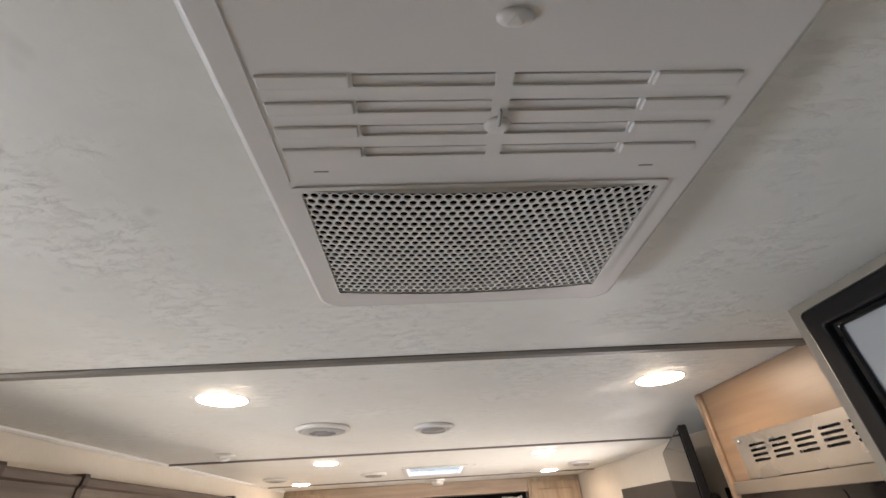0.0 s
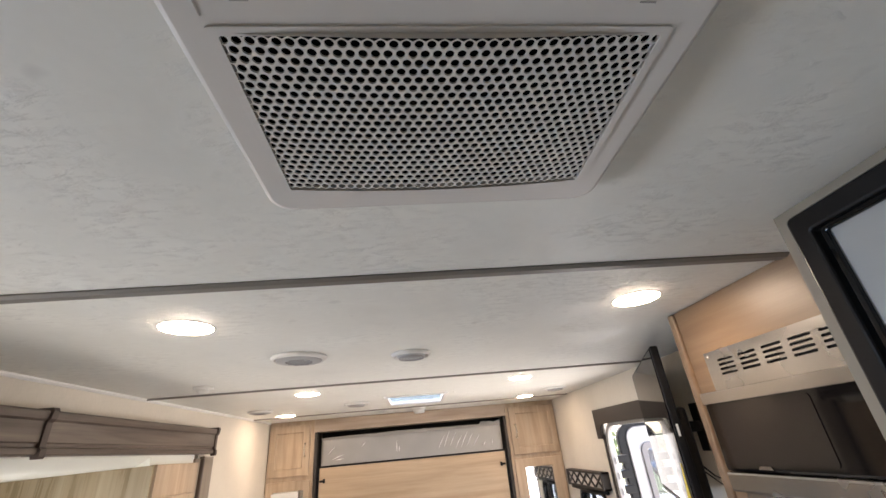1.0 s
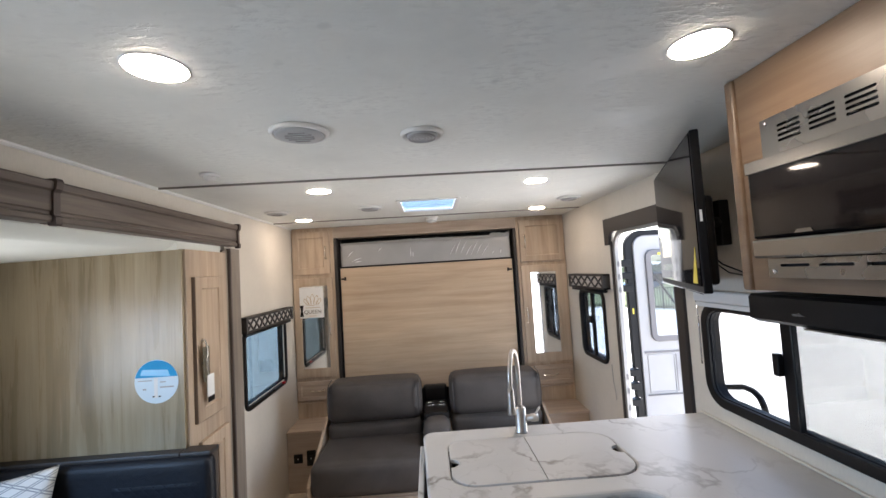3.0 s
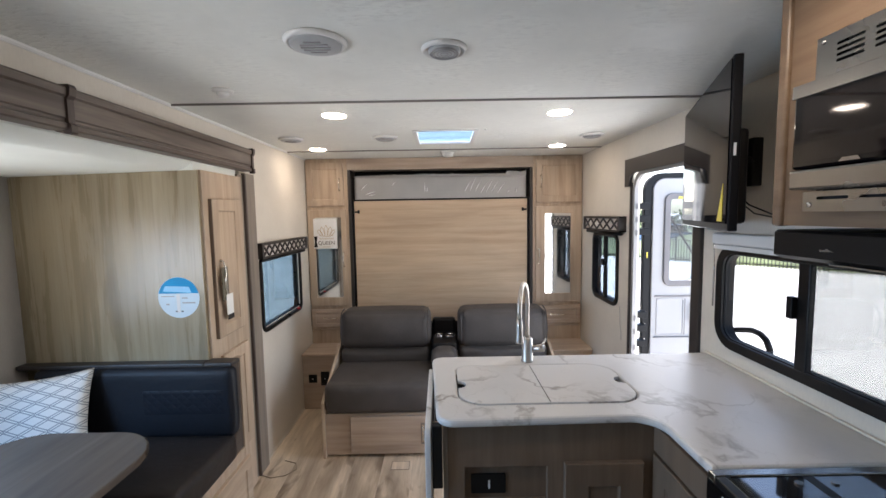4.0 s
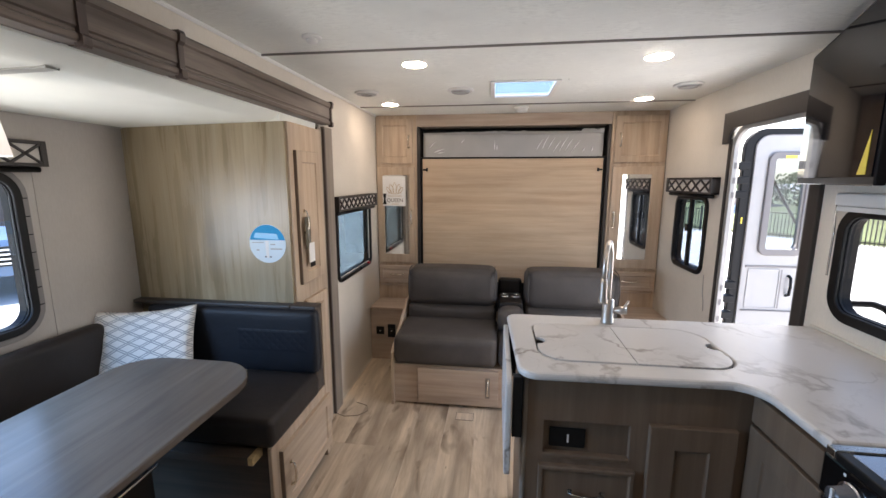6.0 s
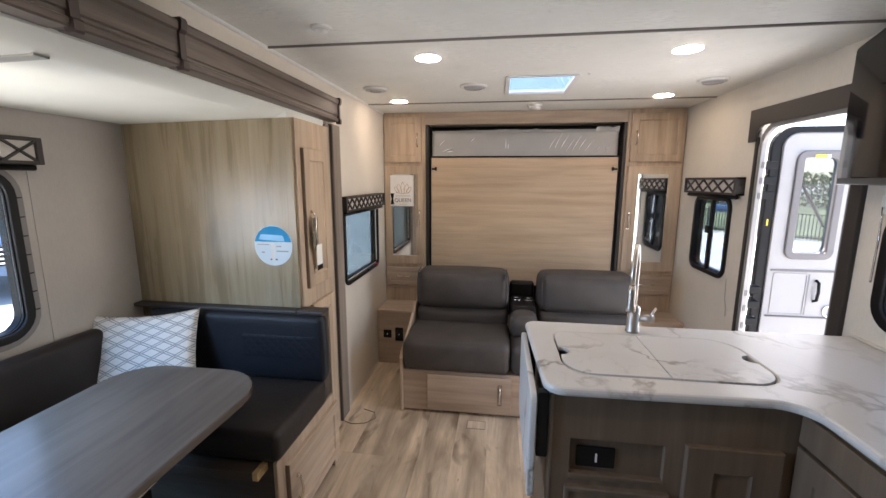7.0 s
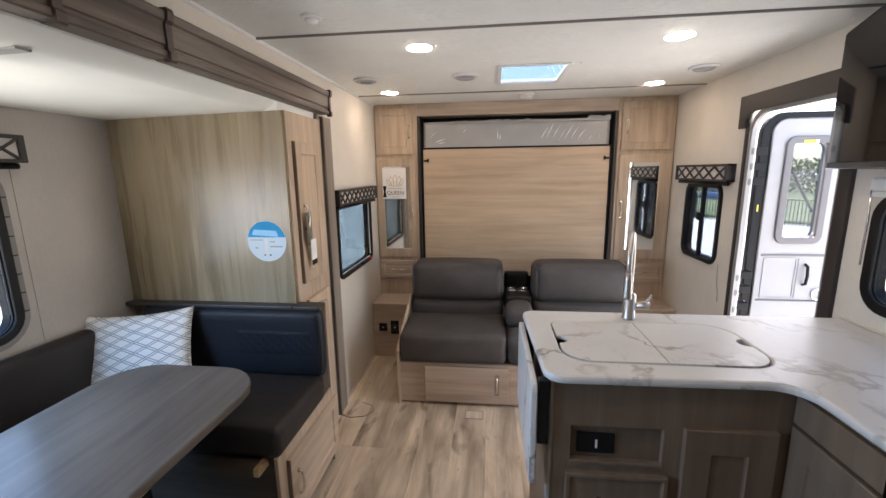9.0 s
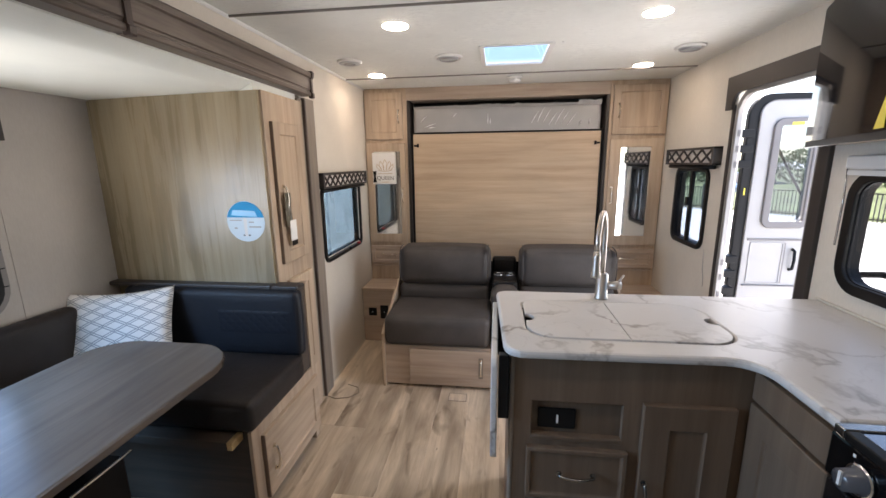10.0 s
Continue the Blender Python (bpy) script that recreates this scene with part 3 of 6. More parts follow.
solid("wall_left", wall_mesh("x", LEFT, LEFT - 0.04, REAR, FRONT, 0, HIGH + 0.04,
      [(SLIDE_A, SLIDE_B, 0, 1.815), (2.832, 3.478, 0.837, 1.268)]), WALL, "cream textured wallpaper side wall", "wall", kind="structure")
solid("wall_right", wall_mesh("x", RIGHT, RIGHT + 0.04, REAR, FRONT, 0, HIGH + 0.04,
      [(1.042, 2.008, 0.987, 1.353), (3.042, 3.440, 0.907, 1.355), (2.20, 2.83, 0.0, 1.765)]), WALL, "cream textured wallpaper side wall with openings", "wall", kind="structure")
solid("wall_front", box(LEFT - 0.04, RIGHT + 0.04, FRONT, FRONT + 0.04, 0, HIGH + 0.04), WALL, "cream end wall behind the fold-down bed", "wall", kind="structure")
solid("wall_rear", box(LEFT - 0.04, RIGHT + 0.04, REAR - 0.04, REAR, 0, HIGH + 0.04), WALL, "plain cream partition wall", "wall", kind="structure")


def ceiling_sheet():
    bm = wall_mesh("y", HIGH, HIGH + 0.006, LEFT, RIGHT, REAR, FRONT, [(0.036, 0.366, 2.675, 3.085)])
    for v in bm.verts:
        v.co = Vector((v.co.x, v.co.z, v.co.y))
    return bm


solid("ceiling", ceiling_sheet(), CEIL, "off-white satin vinyl ceiling with pressed relief patches", "ceiling", kind="structure")
roof_deck = wall_mesh("y", HIGH + 0.012, HIGH + 0.06, LEFT - 0.04, RIGHT + 0.04, REAR - 0.04, FRONT + 0.04, [(-0.05, 0.50, 2.62, 3.45)])
for v in roof_deck.verts:
    v.co = Vector((v.co.x, v.co.z, v.co.y))
solid("roof", roof_deck, WHITE, "white roof deck over the ceiling sheet", "roof", kind="structure")
for nm, y, w in (("trim", 0.862, 0.034), ("trim", 2.065, 0.014), ("trim", 3.345, 0.012)):
    prof = [(y - w / 2, HIGH), (y - w / 2, HIGH - 0.003), (y - w / 4, HIGH - 0.007), (y + w / 4, HIGH - 0.007), (y + w / 2, HIGH - 0.003), (y + w / 2, HIGH)]
    solid(nm, sweep(prof, "x", LEFT, RIGHT), BATTEN, "dark taupe ceiling seam batten", "trim", kind="structure")
prof = [(LEFT, HIGH), (LEFT + 0.010, HIGH), (LEFT + 0.009, HIGH - 0.005), (LEFT + 0.004, HIGH - 0.010), (LEFT, HIGH - 0.011)]
solid("trim", sweep(prof, "y", REAR, 3.738), WHITE, "thin white bead along the ceiling", "trim", kind="structure")
floor_slab = box(LEFT - 0.04, RIGHT + 0.04, REAR, FRONT, -0.06, -0.008)
box(SLIDE_X - 0.04, LEFT - 0.0405, SLIDE_A - 0.04, SLIDE_B, -0.06, -0.008, bm=floor_slab)
solid("floor", floor_slab, SHADOW, "wood-look vinyl plank floor", "floor", kind="structure")
solid("baseboard", box(LEFT, LEFT + 0.006, 2.75, 3.46, 0, 0.012), WALL, "thin pale skirting bead", "baseboard", kind="structure")

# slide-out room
solid("wall_slide", wall_mesh("x", SLIDE_X, SLIDE_X - 0.04, SLIDE_A - 0.04, SLIDE_B, 0, SLIDE_TOP + 0.10, [(0.452, 1.683, 0.902, 1.478)]), SLIDEWALL_SHADED, "textured wallpaper wall of the slide-out, darkened for its shade", "wall", kind="structure")
solid("wall_slide_near", box(SLIDE_X, LEFT - 0.04, SLIDE_A - 0.04, SLIDE_A, 0, SLIDE_TOP + 0.10), SLIDEWALL_SHADED, "plain slide-out end wall", "wall", kind="structure")
solid("wall_slide_far", box(SLIDE_X, LEFT - 0.042, SLIDE_B - 0.04, SLIDE_B, 0, SLIDE_TOP + 0.10), SLIDEWALL_SHADED, "plain slide-out end wall", "wall", kind="structure")


def slide_height(x):
    """The slide-out ceiling rises a little towards the aisle."""
    return SLIDE_TOP - 0.008 + 0.022 * (x - SLIDE_X)


# the sheet bends up to the valance at its lip, and stays flat over the pantry
bend = [(-1.035 + 0.084 * i / 8, slide_height(-1.035) + 0.036 * (i / 8) ** 1.6) for i in range(9)]
prof = [(SLIDE_X, slide_height(SLIDE_X))] + bend + [(-0.951, SLIDE_TOP + 0.09), (SLIDE_X, SLIDE_TOP + 0.09)]
bm = sweep(prof, "y", SLIDE_A, 2.194)
flat = sweep([(SLIDE_X, slide_height(SLIDE_X)), (-0.951, slide_height(-0.951)), (-0.951, SLIDE_TOP + 0.09), (SLIDE_X, SLIDE_TOP + 0.09)], "y", 2.1942, SLIDE_B - 0.04)
joined = bpy.data.meshes.new("flat_end")
flat.to_mesh(joined)
flat.free()
bm.from_mesh(joined)
bpy.data.meshes.remove(joined)
solid("ceiling_slide", bm, SLIDECEIL, "off-white slide-out ceiling", "ceiling", kind="structure")
bm = bmesh.new()
marks = [SLIDE_X + (-1.02 - SLIDE_X) * i / 30 for i in range(31)]
rows = [[bm.verts.new((x, y, slide_height(x) + dz)) for y, dz in ((1.238, 0.002), (1.240, -0.004), (1.272, -0.004), (1.274, 0.002))] for x in marks]
for a, b in zip(rows, rows[1:]):
    for k in range(3):
        bm.faces.new((a[k], a[k + 1], b[k + 1], b[k]))
solid("trim", bm, BATTEN_PALE, "greenish grey batten on the slide-out ceiling", "trim", kind="structure")
solid("trim", box(SLIDE_X, SLIDE_X + 0.012, SLIDE_A, 2.195, SLIDE_TOP - 0.012, SLIDE_TOP), SLIDEWALL_SHADED, "bead at the slide-out ceiling in the shade-darkened wallpaper colour", "trim", kind="structure")
solid("trim", box(SLIDE_X, SLIDE_X + 0.003, 1.768, 1.774, 0.80, 1.55), SLIDEWALL_SHADED, "thin wallpaper seam strip", "trim", kind="structure")

# slide opening: jamb boards and the valance over it
jamb = thing("slide_jamb", (LEFT, 2.68, 0), "grey-brown wood upright boards beside the slide-out", "trim")
part("board", box(LEFT + 0.001, LEFT + 0.026, 2.635, 2.745, 0, 1.775, 0.004), JAMBWOOD, jamb)
part("inner_board", box(LEFT - 0.05, LEFT + 0.012, 2.575, 2.634, 0, 1.765, 0.003), JAMBWOOD, jamb)
part("edge_bead", box(LEFT + 0.012, LEFT + 0.030, 2.622, 2.638, 0, 1.765, 0.004), DARKWOOD_Z, jamb)


def slide_valance():
    t = thing("slide_valance", (LEFT, 1.4, 1.82), "dark weathered wood valance with moulded edges and blocks", "valance")
    x0 = LEFT
    prof = [(x0, 1.785), (x0 + 0.052, 1.785), (x0 + 0.056, 1.789), (x0 + 0.056, 1.803), (x0 + 0.049, 1.807), (x0 + 0.049, 1.816), (x0 + 0.054, 1.820),
            (x0 + 0.054, 1.876), (x0 + 0.060, 1.882), (x0 + 0.062, 1.900), (x0 + 0.058, 1.906), (x0, 1.906)]
    for name, a, b in (("board", SLIDE_A, 1.218), ("board", 1.240, 1.519), ("board", 1.541, 2.656)):
        part(name, sweep(prof, "y", a, b), DARKWOOD, t)
    block = [(x0, 1.787), (x0 + 0.040, 1.787), (x0 + 0.044, 1.775), (x0 + 0.062, 1.775), (x0 + 0.066, 1.780), (x0 + 0.066, 1.800), (x0 + 0.060, 1.806), (x0 + 0.060, 1.872),
             (x0 + 0.068, 1.882), (x0 + 0.071, 1.904), (x0 + 0.067, 1.913), (x0, 1.913)]
    for y in (1.218, 1.519, 2.656):
        part("block", sweep(block, "y", y, y + 0.022), BLOCKWOOD, t, "darker brown block")
    return t


slide_valance()

# ---- windows ----


def window(name, side, y0, y1, z0, z1, glass, label, radius=0.085, bars=(), fw=0.038):
    """A trailer window with a black rounded frame in a side wall; side: +1 right wall, -1 left wall."""
    x = RIGHT if side > 0 else (LEFT if y0 > 2.7 else SLIDE_X)
    yc, zc, w, h = (y0 + y1) / 2, (z0 + z1) / 2, y1 - y0, z1 - z0
    t = thing(name, (x, yc, zc), label, "window", kind="structure")
    d = 0.014
    bm = ring(w, h, radius, fw, d + 0.010, 0.004)
    part("window_frame", on_x(bm, x - d if side > 0 else x - 0.010, yc, zc), FRAMEBLACK, t)
    bm = ring(w - 0.04, h - 0.04, radius - 0.02, 0.0135, 0.034, 0.001)
    part("liner", on_x(bm, x + 0.011 if side > 0 else x - 0.045, yc, zc), DOORBLACK, t)
    bm = ring(w - 2 * fw + 0.004, h - 2 * fw + 0.004, radius - fw + 0.002, 0.006, 0.010, 0.002)
    part("gasket", on_x(bm, x + side * 0.003 - 0.005, yc, zc), DOORBLACK, t)
    bm = plate(rounded(w - 2 * fw + 0.002, h - 2 * fw + 0.002, max(0.01, radius - fw)), 0.004)
    p = part("pane", on_x(bm, x + (0.004 if side > 0 else -0.008), yc, zc), glass, t)
    p.visible_shadow = False
    for y, bw in bars:
        part("mullion", box(x - 0.010 if side > 0 else x - 0.012, x + 0.012 if side > 0 else x + 0.010, y - bw / 2, y + bw / 2, z0 + fw - 0.004, z1 - fw + 0.004, 0.004), FRAMEBLACK, t)
    return t


win = window("window_1", -1, 2.80, 3.51, 0.805, 1.30, TINT, "black-framed tinted trailer window with rounded corners", 0.06, (), 0.024)
part("latch", box(LEFT + 0.012, LEFT + 0.03, 3.20, 3.36, 0.822, 0.836, 0.004), BLACK, win, "black release latch bar with a red tab")
part("tab", box(LEFT + 0.013, LEFT + 0.032, 3.372, 3.40, 0.828, 0.842, 0.003), plain("red_tab", (0.5, 0.02, 0.03), 0.4), win, "red release tab")
win = window("window_2", 1, 3.016, 3.466, 0.880, 1.382, PALETINT, "black-framed sliding trailer window with rounded corners", 0.075, fw=0.028, bars=((3.238, 0.028),))
part("latch", box(RIGHT - 0.026, RIGHT - 0.010, 3.220, 3.258, 1.14, 1.19, 0.004), BLACK, win)
win = window("window_3", 1, 1.01, 2.04, 0.955, 1.385, KITCHENGLASS, "black-framed kitchen slider window with rounded corners", 0.10, ((1.622, 0.044),))
part("latch", box(RIGHT - 0.030, RIGHT - 0.008, 1.640, 1.664, 1.16, 1.235, 0.004), BLACK, win)
part("pane", box(RIGHT + 0.012, RIGHT + 0.016, 1.045, 1.604, 0.99, 1.35), SCREENTINT, win, "grey-tinted sliding pane").visible_shadow = False
part("shade_cord", tube([(RIGHT - 0.018, 2.048, 1.39), (RIGHT - 0.018, 2.043, 1.27), (RIGHT - 0.018, 2.045, 1.115)], 0.0035, 8), CHROME, win, "thin silver shade wand")
win = window("window_4", -1, 0.42, 1.715, 0.870, 1.51, SIDEGLASS, "black-framed dinette window with rounded corners", 0.10, (), 0.030)
for i in range(7):
    z = 1.40 - i * 0.072
    part("clip", box(SLIDE_X + 0.006, SLIDE_X + 0.0115, 1.7165, 1.731, z, z + 0.004), BLACK, win)
bm = ring(1.295 + 0.044, 0.640 + 0.044, 0.122, 0.0205, 0.008, 0.002)
part("outer_flange", on_x(bm, SLIDE_X + 0.0005, 1.0675, 1.19), FLANGE, win, "thin grey outer flange")


def valance(name, side, x, y0, y1, z0, z1, depth, count, label):
    """A window valance: dark box frame, fabric field, crossed fretwork."""
    t = thing(name, (x, (y0 + y1) / 2, z1), label, "valance")
    s = -side
    xf = x + s * depth
    def slab(a, b, y_0, y_1, z_0, z_1, r=0.002):
        return box(min(a, b), max(a, b), y_0, y_1, z_0, z_1, r, 1)
    part("field", slab(x + s * 0.001, xf - s * 0.010, y0 + 0.004, y1 - 0.004, z0 + 0.004, z1 - 0.004), FABRIC, t, "beige fabric field")
    part("top_rail", slab(x, xf, y0, y1, z1 - 0.014, z1), BROWNTRIM, t)
    part("bottom_rail", slab(x, xf, y0, y1, z0, z0 + 0.013), BROWNTRIM, t)
    part("end_stile", slab(x, xf + s * 0.001, y0, y0 + 0.022, z0, z1), BROWNTRIM, t)
    part("end_stile", slab(x, xf + s * 0.001, y1 - 0.022, y1, z0, z1), BROWNTRIM, t)
    a, b, lo, hi = y0 + 0.022, y1 - 0.022, z0 + 0.013, z1 - 0.014
    step = (b - a) / count
    for i in range(count):
        for up in (1, -1):
            p, q = Vector((xf - s * 0.005, a + i * step, lo if up > 0 else hi)), Vector((xf - s * 0.005, a + (i + 1) * step, hi if up > 0 else lo))
            d = (q - p).normalized()
            n = Vector((0, -d.z, d.y)) * 0.0042
            bm = bmesh.new()
            vs = [[bm.verts.new(v + Vector((e, 0, 0))) for v in (p - n, q - n, q + n, p + n)] for e in (-0.004, 0.004)]
            for k in range(4):
                bm.faces.new((vs[0][k], vs[0][(k + 1) % 4], vs[1][(k + 1) % 4], vs[1][k]))
            bm.faces.new(vs[0])
            bm.faces.new(vs[1])
            part("lattice_bar", bm, BROWNTRIM, t)
    part("shade_roll", tube([(x + s * depth * 0.5, y0 + 0.02, z0 - 0.012), (x + s * depth * 0.5, y1 - 0.02, z0 - 0.012)], 0.011, 10), BLACK, t, "rolled-up black shade")
    return t


valance("window_valance", -1, LEFT, 2.765, 3.58, 1.275, 1.37, 0.045, 9, "dark brown valance with crossed lattice over beige fabric")
valance("window_valance", 1, RIGHT, 2.915, 3.56, 1.392, 1.493, 0.05, 5, "dark brown valance with crossed lattice over beige fabric")
valance("window_valance", -1, SLIDE_X, 0.36, 1.80, 1.525, 1.625, 0.05, 13, "dark brown valance with crossed lattice over beige fabric")

# kitchen shade box above the kitchen window
bx = thing("roller_shade", (RIGHT, 1.5, 1.42), "white roller shade rolled up over the kitchen window", "shade")
part("cassette", box(RIGHT - 0.040, RIGHT - 0.0005, 1.0, 2.035, 1.384, 1.430, 0.008), WHITE, bx)
part("bottom_bar", box(RIGHT - 0.034, RIGHT - 0.0155, 1.01, 2.03, 1.364, 1.382, 0.003), WHITE, bx)

# ---- entry door, swung open outwards ----


def entry_door():
    t = thing("door_1", (RIGHT, 2.515, 0), "white entry door swung open outside the brown-trimmed doorway", "door", kind="structure")
    w, h = 0.63, 1.765
    yc = 2.515
    outer = rounded(w + 0.004, h + 0.30, 0.12)
    inner = rounded(w - 0.05, h + 0.25, 0.10)
    part("jamb", on_x(plate(outer, 0.024, [inner], 0.003), RIGHT - 0.006, yc, h / 2 - 0.15), ALUMINIUM, t, "pale aluminium door jamb with rounded corners")
    out = [(0.400, 0.082), (-0.38, 0.082), (-0.38, -0.005), (0.275, -0.005)]
    out += [(0.275 + 0.06 * math.sin(radians(a)), -0.065 + 0.06 * math.cos(radians(a))) for a in (20, 40, 60, 80)]
    out += [(0.336, -0.085), (0.398, -0.085)]
    part("head_trim", on_x(plate(list(reversed(out)), 0.018, (), 0.003), RIGHT - 0.022, yc - 0.005, 1.762), BROWNTRIM, t, "dark brown padded head trim")
    part("side_trim", box(RIGHT - 0.016, RIGHT + 0.052, 2.145, 2.205, 0, 1.755, 0.004), BROWNTRIM, t, "dark brown upright beside the doorway")
    part("side_trim", box(RIGHT - 0.010, RIGHT - 0.001, 2.833, 2.860, 0, 1.70, 0.003), BROWNTRIM, t)
    # leaf, lying along x behind the doorway
    y = 2.93
    seal = part("seal", on_y(ring(0.53, 1.805, 0.11, 0.054, 0.035, 0.006), 1.727, y + 0.035, 0.8625), DOORBLACK, t, "black rubber hinge edge and seal")
    hole = [(px - 0.0205, pz + 0.48) for px, pz in rounded(0.175, 0.525, 0.04)]
    leaf = part("leaf", on_y(plate(rounded(0.43, 1.745, 0.075), 0.038, [hole], 0.005), 1.730, y + 0.032, 0.8575), DOORWHITE, t, "white moulded leaf")
    part("edge_bead", on_y(ring(0.432, 1.747, 0.076, 0.006, 0.004, 0.002), 1.730, y - 0.0055, 0.8575), DOORGREY, leaf)
    part("window_frame", on_y(ring(0.245, 0.595, 0.05, 0.038, 0.014, 0.005), 1.7095, y - 0.006, 1.3375), DOORGREY, leaf, "grey rounded window frame")
    part("pane", on_y(plate(rounded(0.20, 0.55, 0.04), 0.004), 1.7095, y + 0.012, 1.3375), PALETINT, leaf).visible_shadow = False
    part("belt", box(1.535, 1.93, y - 0.012, y - 0.006, 0.968, 0.980, 0.002), DOORGREY, leaf)
    part("lower_panel", on_y(ring(0.180, 0.245, 0.012, 0.008, 0.004, 0.002), 1.642, y - 0.006, 0.838), DOORWHITE, leaf, "white raised lower panel rim")
    # Grey strip laid on the leaf as the shading beside the panel.
    part("panel_shadow_gap", box(1.726, 1.741, y - 0.0075, y - 0.006, 0.72, 0.955), DOORGREY, leaf, "grey strip for the shading at the panel edge")
    part("lower_sill", box(1.535, 1.93, y - 0.016, y - 0.006, 0.700, 0.708, 0.003), DOORGREY, leaf)
    part("pull", tube([(1.777, y - 0.006, 0.80), (1.777, y - 0.028, 0.81), (1.777, y - 0.034, 0.86), (1.777, y - 0.028, 0.91), (1.777, y - 0.006, 0.92)], 0.008, 8), DOORBLACK, leaf, "dark pull handle")
    part("lock", on_y(ring(0.07, 0.07, 0.034, 0.010, 0.010, 0.003), 1.86, y - 0.006, 0.745), CHROME, leaf, "round chrome lock rim")
    part("caution_label", box(1.483, 1.491, y - 0.0025, y - 0.001, 1.225, 1.262), YELLOW, seal, "yellow caution label")
    part("caution_label", box(1.668, 1.728, y - 0.0215, y - 0.0205, 1.598, 1.613), YELLOW, leaf, "yellow caution label")
    part("label_end", box(1.728, 1.742, y - 0.0215, y - 0.0205, 1.597, 1.614), PAPER, leaf)
    for z in (1.535, 1.455, 1.375, 0.845, 0.76, 0.66):
        h = part("hinge", box(1.400, 1.468, 2.868, 2.926, z, z + 0.042, 0.004), DOORBLACK, t, "black hinge knuckle")
        for dx, dz in ((0.012, 0.012), (0.022, 0.022), (0.012, 0.032)):
            part("screw", on_y(disc(0, 0, 0, 0.002, 0.0035, 10), 1.468 + dx, y - 0.001, z + dz), CHROME, h)
        part("hinge_plate", box(RIGHT + 0.004, RIGHT + 0.018, 2.8022, 2.8052, z + 0.003, z + 0.036, 0.001, 1), DOORGREY, t)
    part("strut", tube([(1.62, y + 0.06, 1.55), (1.95, y + 0.25, 1.20)], 0.008, 8), BLACK, leaf)
    return t


entry_door()

# ---- ceiling fittings ----


def led_light():
    t = thing("ceiling_light", (-0.32, 1.095, HIGH), "lit round warm-white LED ceiling light", "light", "ceiling LED lights")
    part("bezel", lathe([(0.0592, HIGH - 0.0002), (0.0592, HIGH - 0.0012), (0.0553, HIGH - 0.0014)], -0.32, 1.095), WHITE, t)
    part("diffuser", lathe([(0.0550, HIGH - 0.001), (0.0542, HIGH - 0.0027), (0.048, HIGH - 0.0044), (0.030, HIGH - 0.0056), (0.014, HIGH - 0.0062), (0.002, HIGH - 0.0064)], -0.32, 1.095), LED, t, "glowing diffuser")
    return t


first = led_light()
for x, y in ((0.752, 1.09), (-0.33, 2.30), (0.74, 2.31), (-0.70, 3.27), (1.0, 3.27)):
    copy_thing(first, pose(x, y, HIGH))


def round_vent(x, y, rad, label, lens=True):
    t = thing("ceiling_vent", (x, y, HIGH), label, "vent", "round ceiling vents")
    part("flange", lathe([(rad, HIGH - 0.001), (rad, HIGH - 0.005), (rad * 0.94, HIGH - 0.011), (rad * 0.87, HIGH - 0.013), (rad * 0.84, HIGH - 0.006)], x, y), WHITE, t)
    if lens:
        part("swivel", lathe([(rad * 0.84, HIGH - 0.006), (rad * 0.82, HIGH - 0.013), (rad * 0.74, HIGH - 0.0155), (rad * 0.40, HIGH - 0.0165), (0.002, HIGH - 0.017)], x, y), LENS, t, "grey swivel core")
        for i in range(5):
            d = (-2 + i) * rad * 0.2
            half = math.sqrt(max(0.0, (rad * 0.48) ** 2 - d * d))
            part("slat", box(x - half, x + half, y + d - 0.0015, y + d + 0.0015, HIGH - 0.0185, HIGH - 0.0155), GREYPLASTIC, t)
    else:
        part("mesh_cover", lathe([(rad * 0.72, HIGH - 0.006), (rad * 0.70, HIGH - 0.013), (rad * 0.4, HIGH - 0.017), (0.002, HIGH - 0.018)], x, y), LENS, t, "grey mesh speaker cover")
        for i in range(1, 5):
            part("ring", lathe([(rad * 0.15 * i + 0.002, HIGH - 0.012), (rad * 0.15 * i + 0.002, HIGH - 0.0185), (rad * 0.15 * i, HIGH - 0.0185), (rad * 0.15 * i, HIGH - 0.012)], x, y, 24), GREYPLASTIC, t)
    return t


round_vent(-0.165, 1.475, 0.084, "white round swivel air vent with grey core")
round_vent(0.185, 1.535, 0.066, "round white-rimmed ceiling speaker with grey mesh", False)
round_vent(-0.74, 2.86, 0.072, "white round swivel air vent with grey core")
round_vent(-0.165, 2.855, 0.078, "white round ceiling speaker with pale mesh", False)
round_vent(1.10, 2.87, 0.075, "white round ceiling speaker with pale mesh", False)
det = thing("smoke_detector", (0.225, 3.48, HIGH), "small white smoke detector on the ceiling", "detector")
part("base", lathe([(0.055, HIGH), (0.055, HIGH - 0.012), (0.050, HIGH - 0.016)], 0.225, 3.48), WHITE, det)
part("dome", lathe([(0.044, HIGH - 0.014), (0.042, HIGH - 0.030), (0.034, HIGH - 0.038), (0.002, HIGH - 0.040)], 0.225, 3.48), WHITE, det)
puck = thing("ceiling_sensor", (-0.635, 1.885, HIGH), "small white round sensor puck on the ceiling", "sensor")
part("base", lathe([(0.036, HIGH), (0.036, HIGH - 0.007), (0.030, HIGH - 0.010)], -0.635, 1.885), WHITE, puck)
part("cap", lathe([(0.022, HIGH - 0.008), (0.021, HIGH - 0.018), (0.014, HIGH - 0.024), (0.001, HIGH - 0.025)], -0.635, 1.885), WHITE, puck)


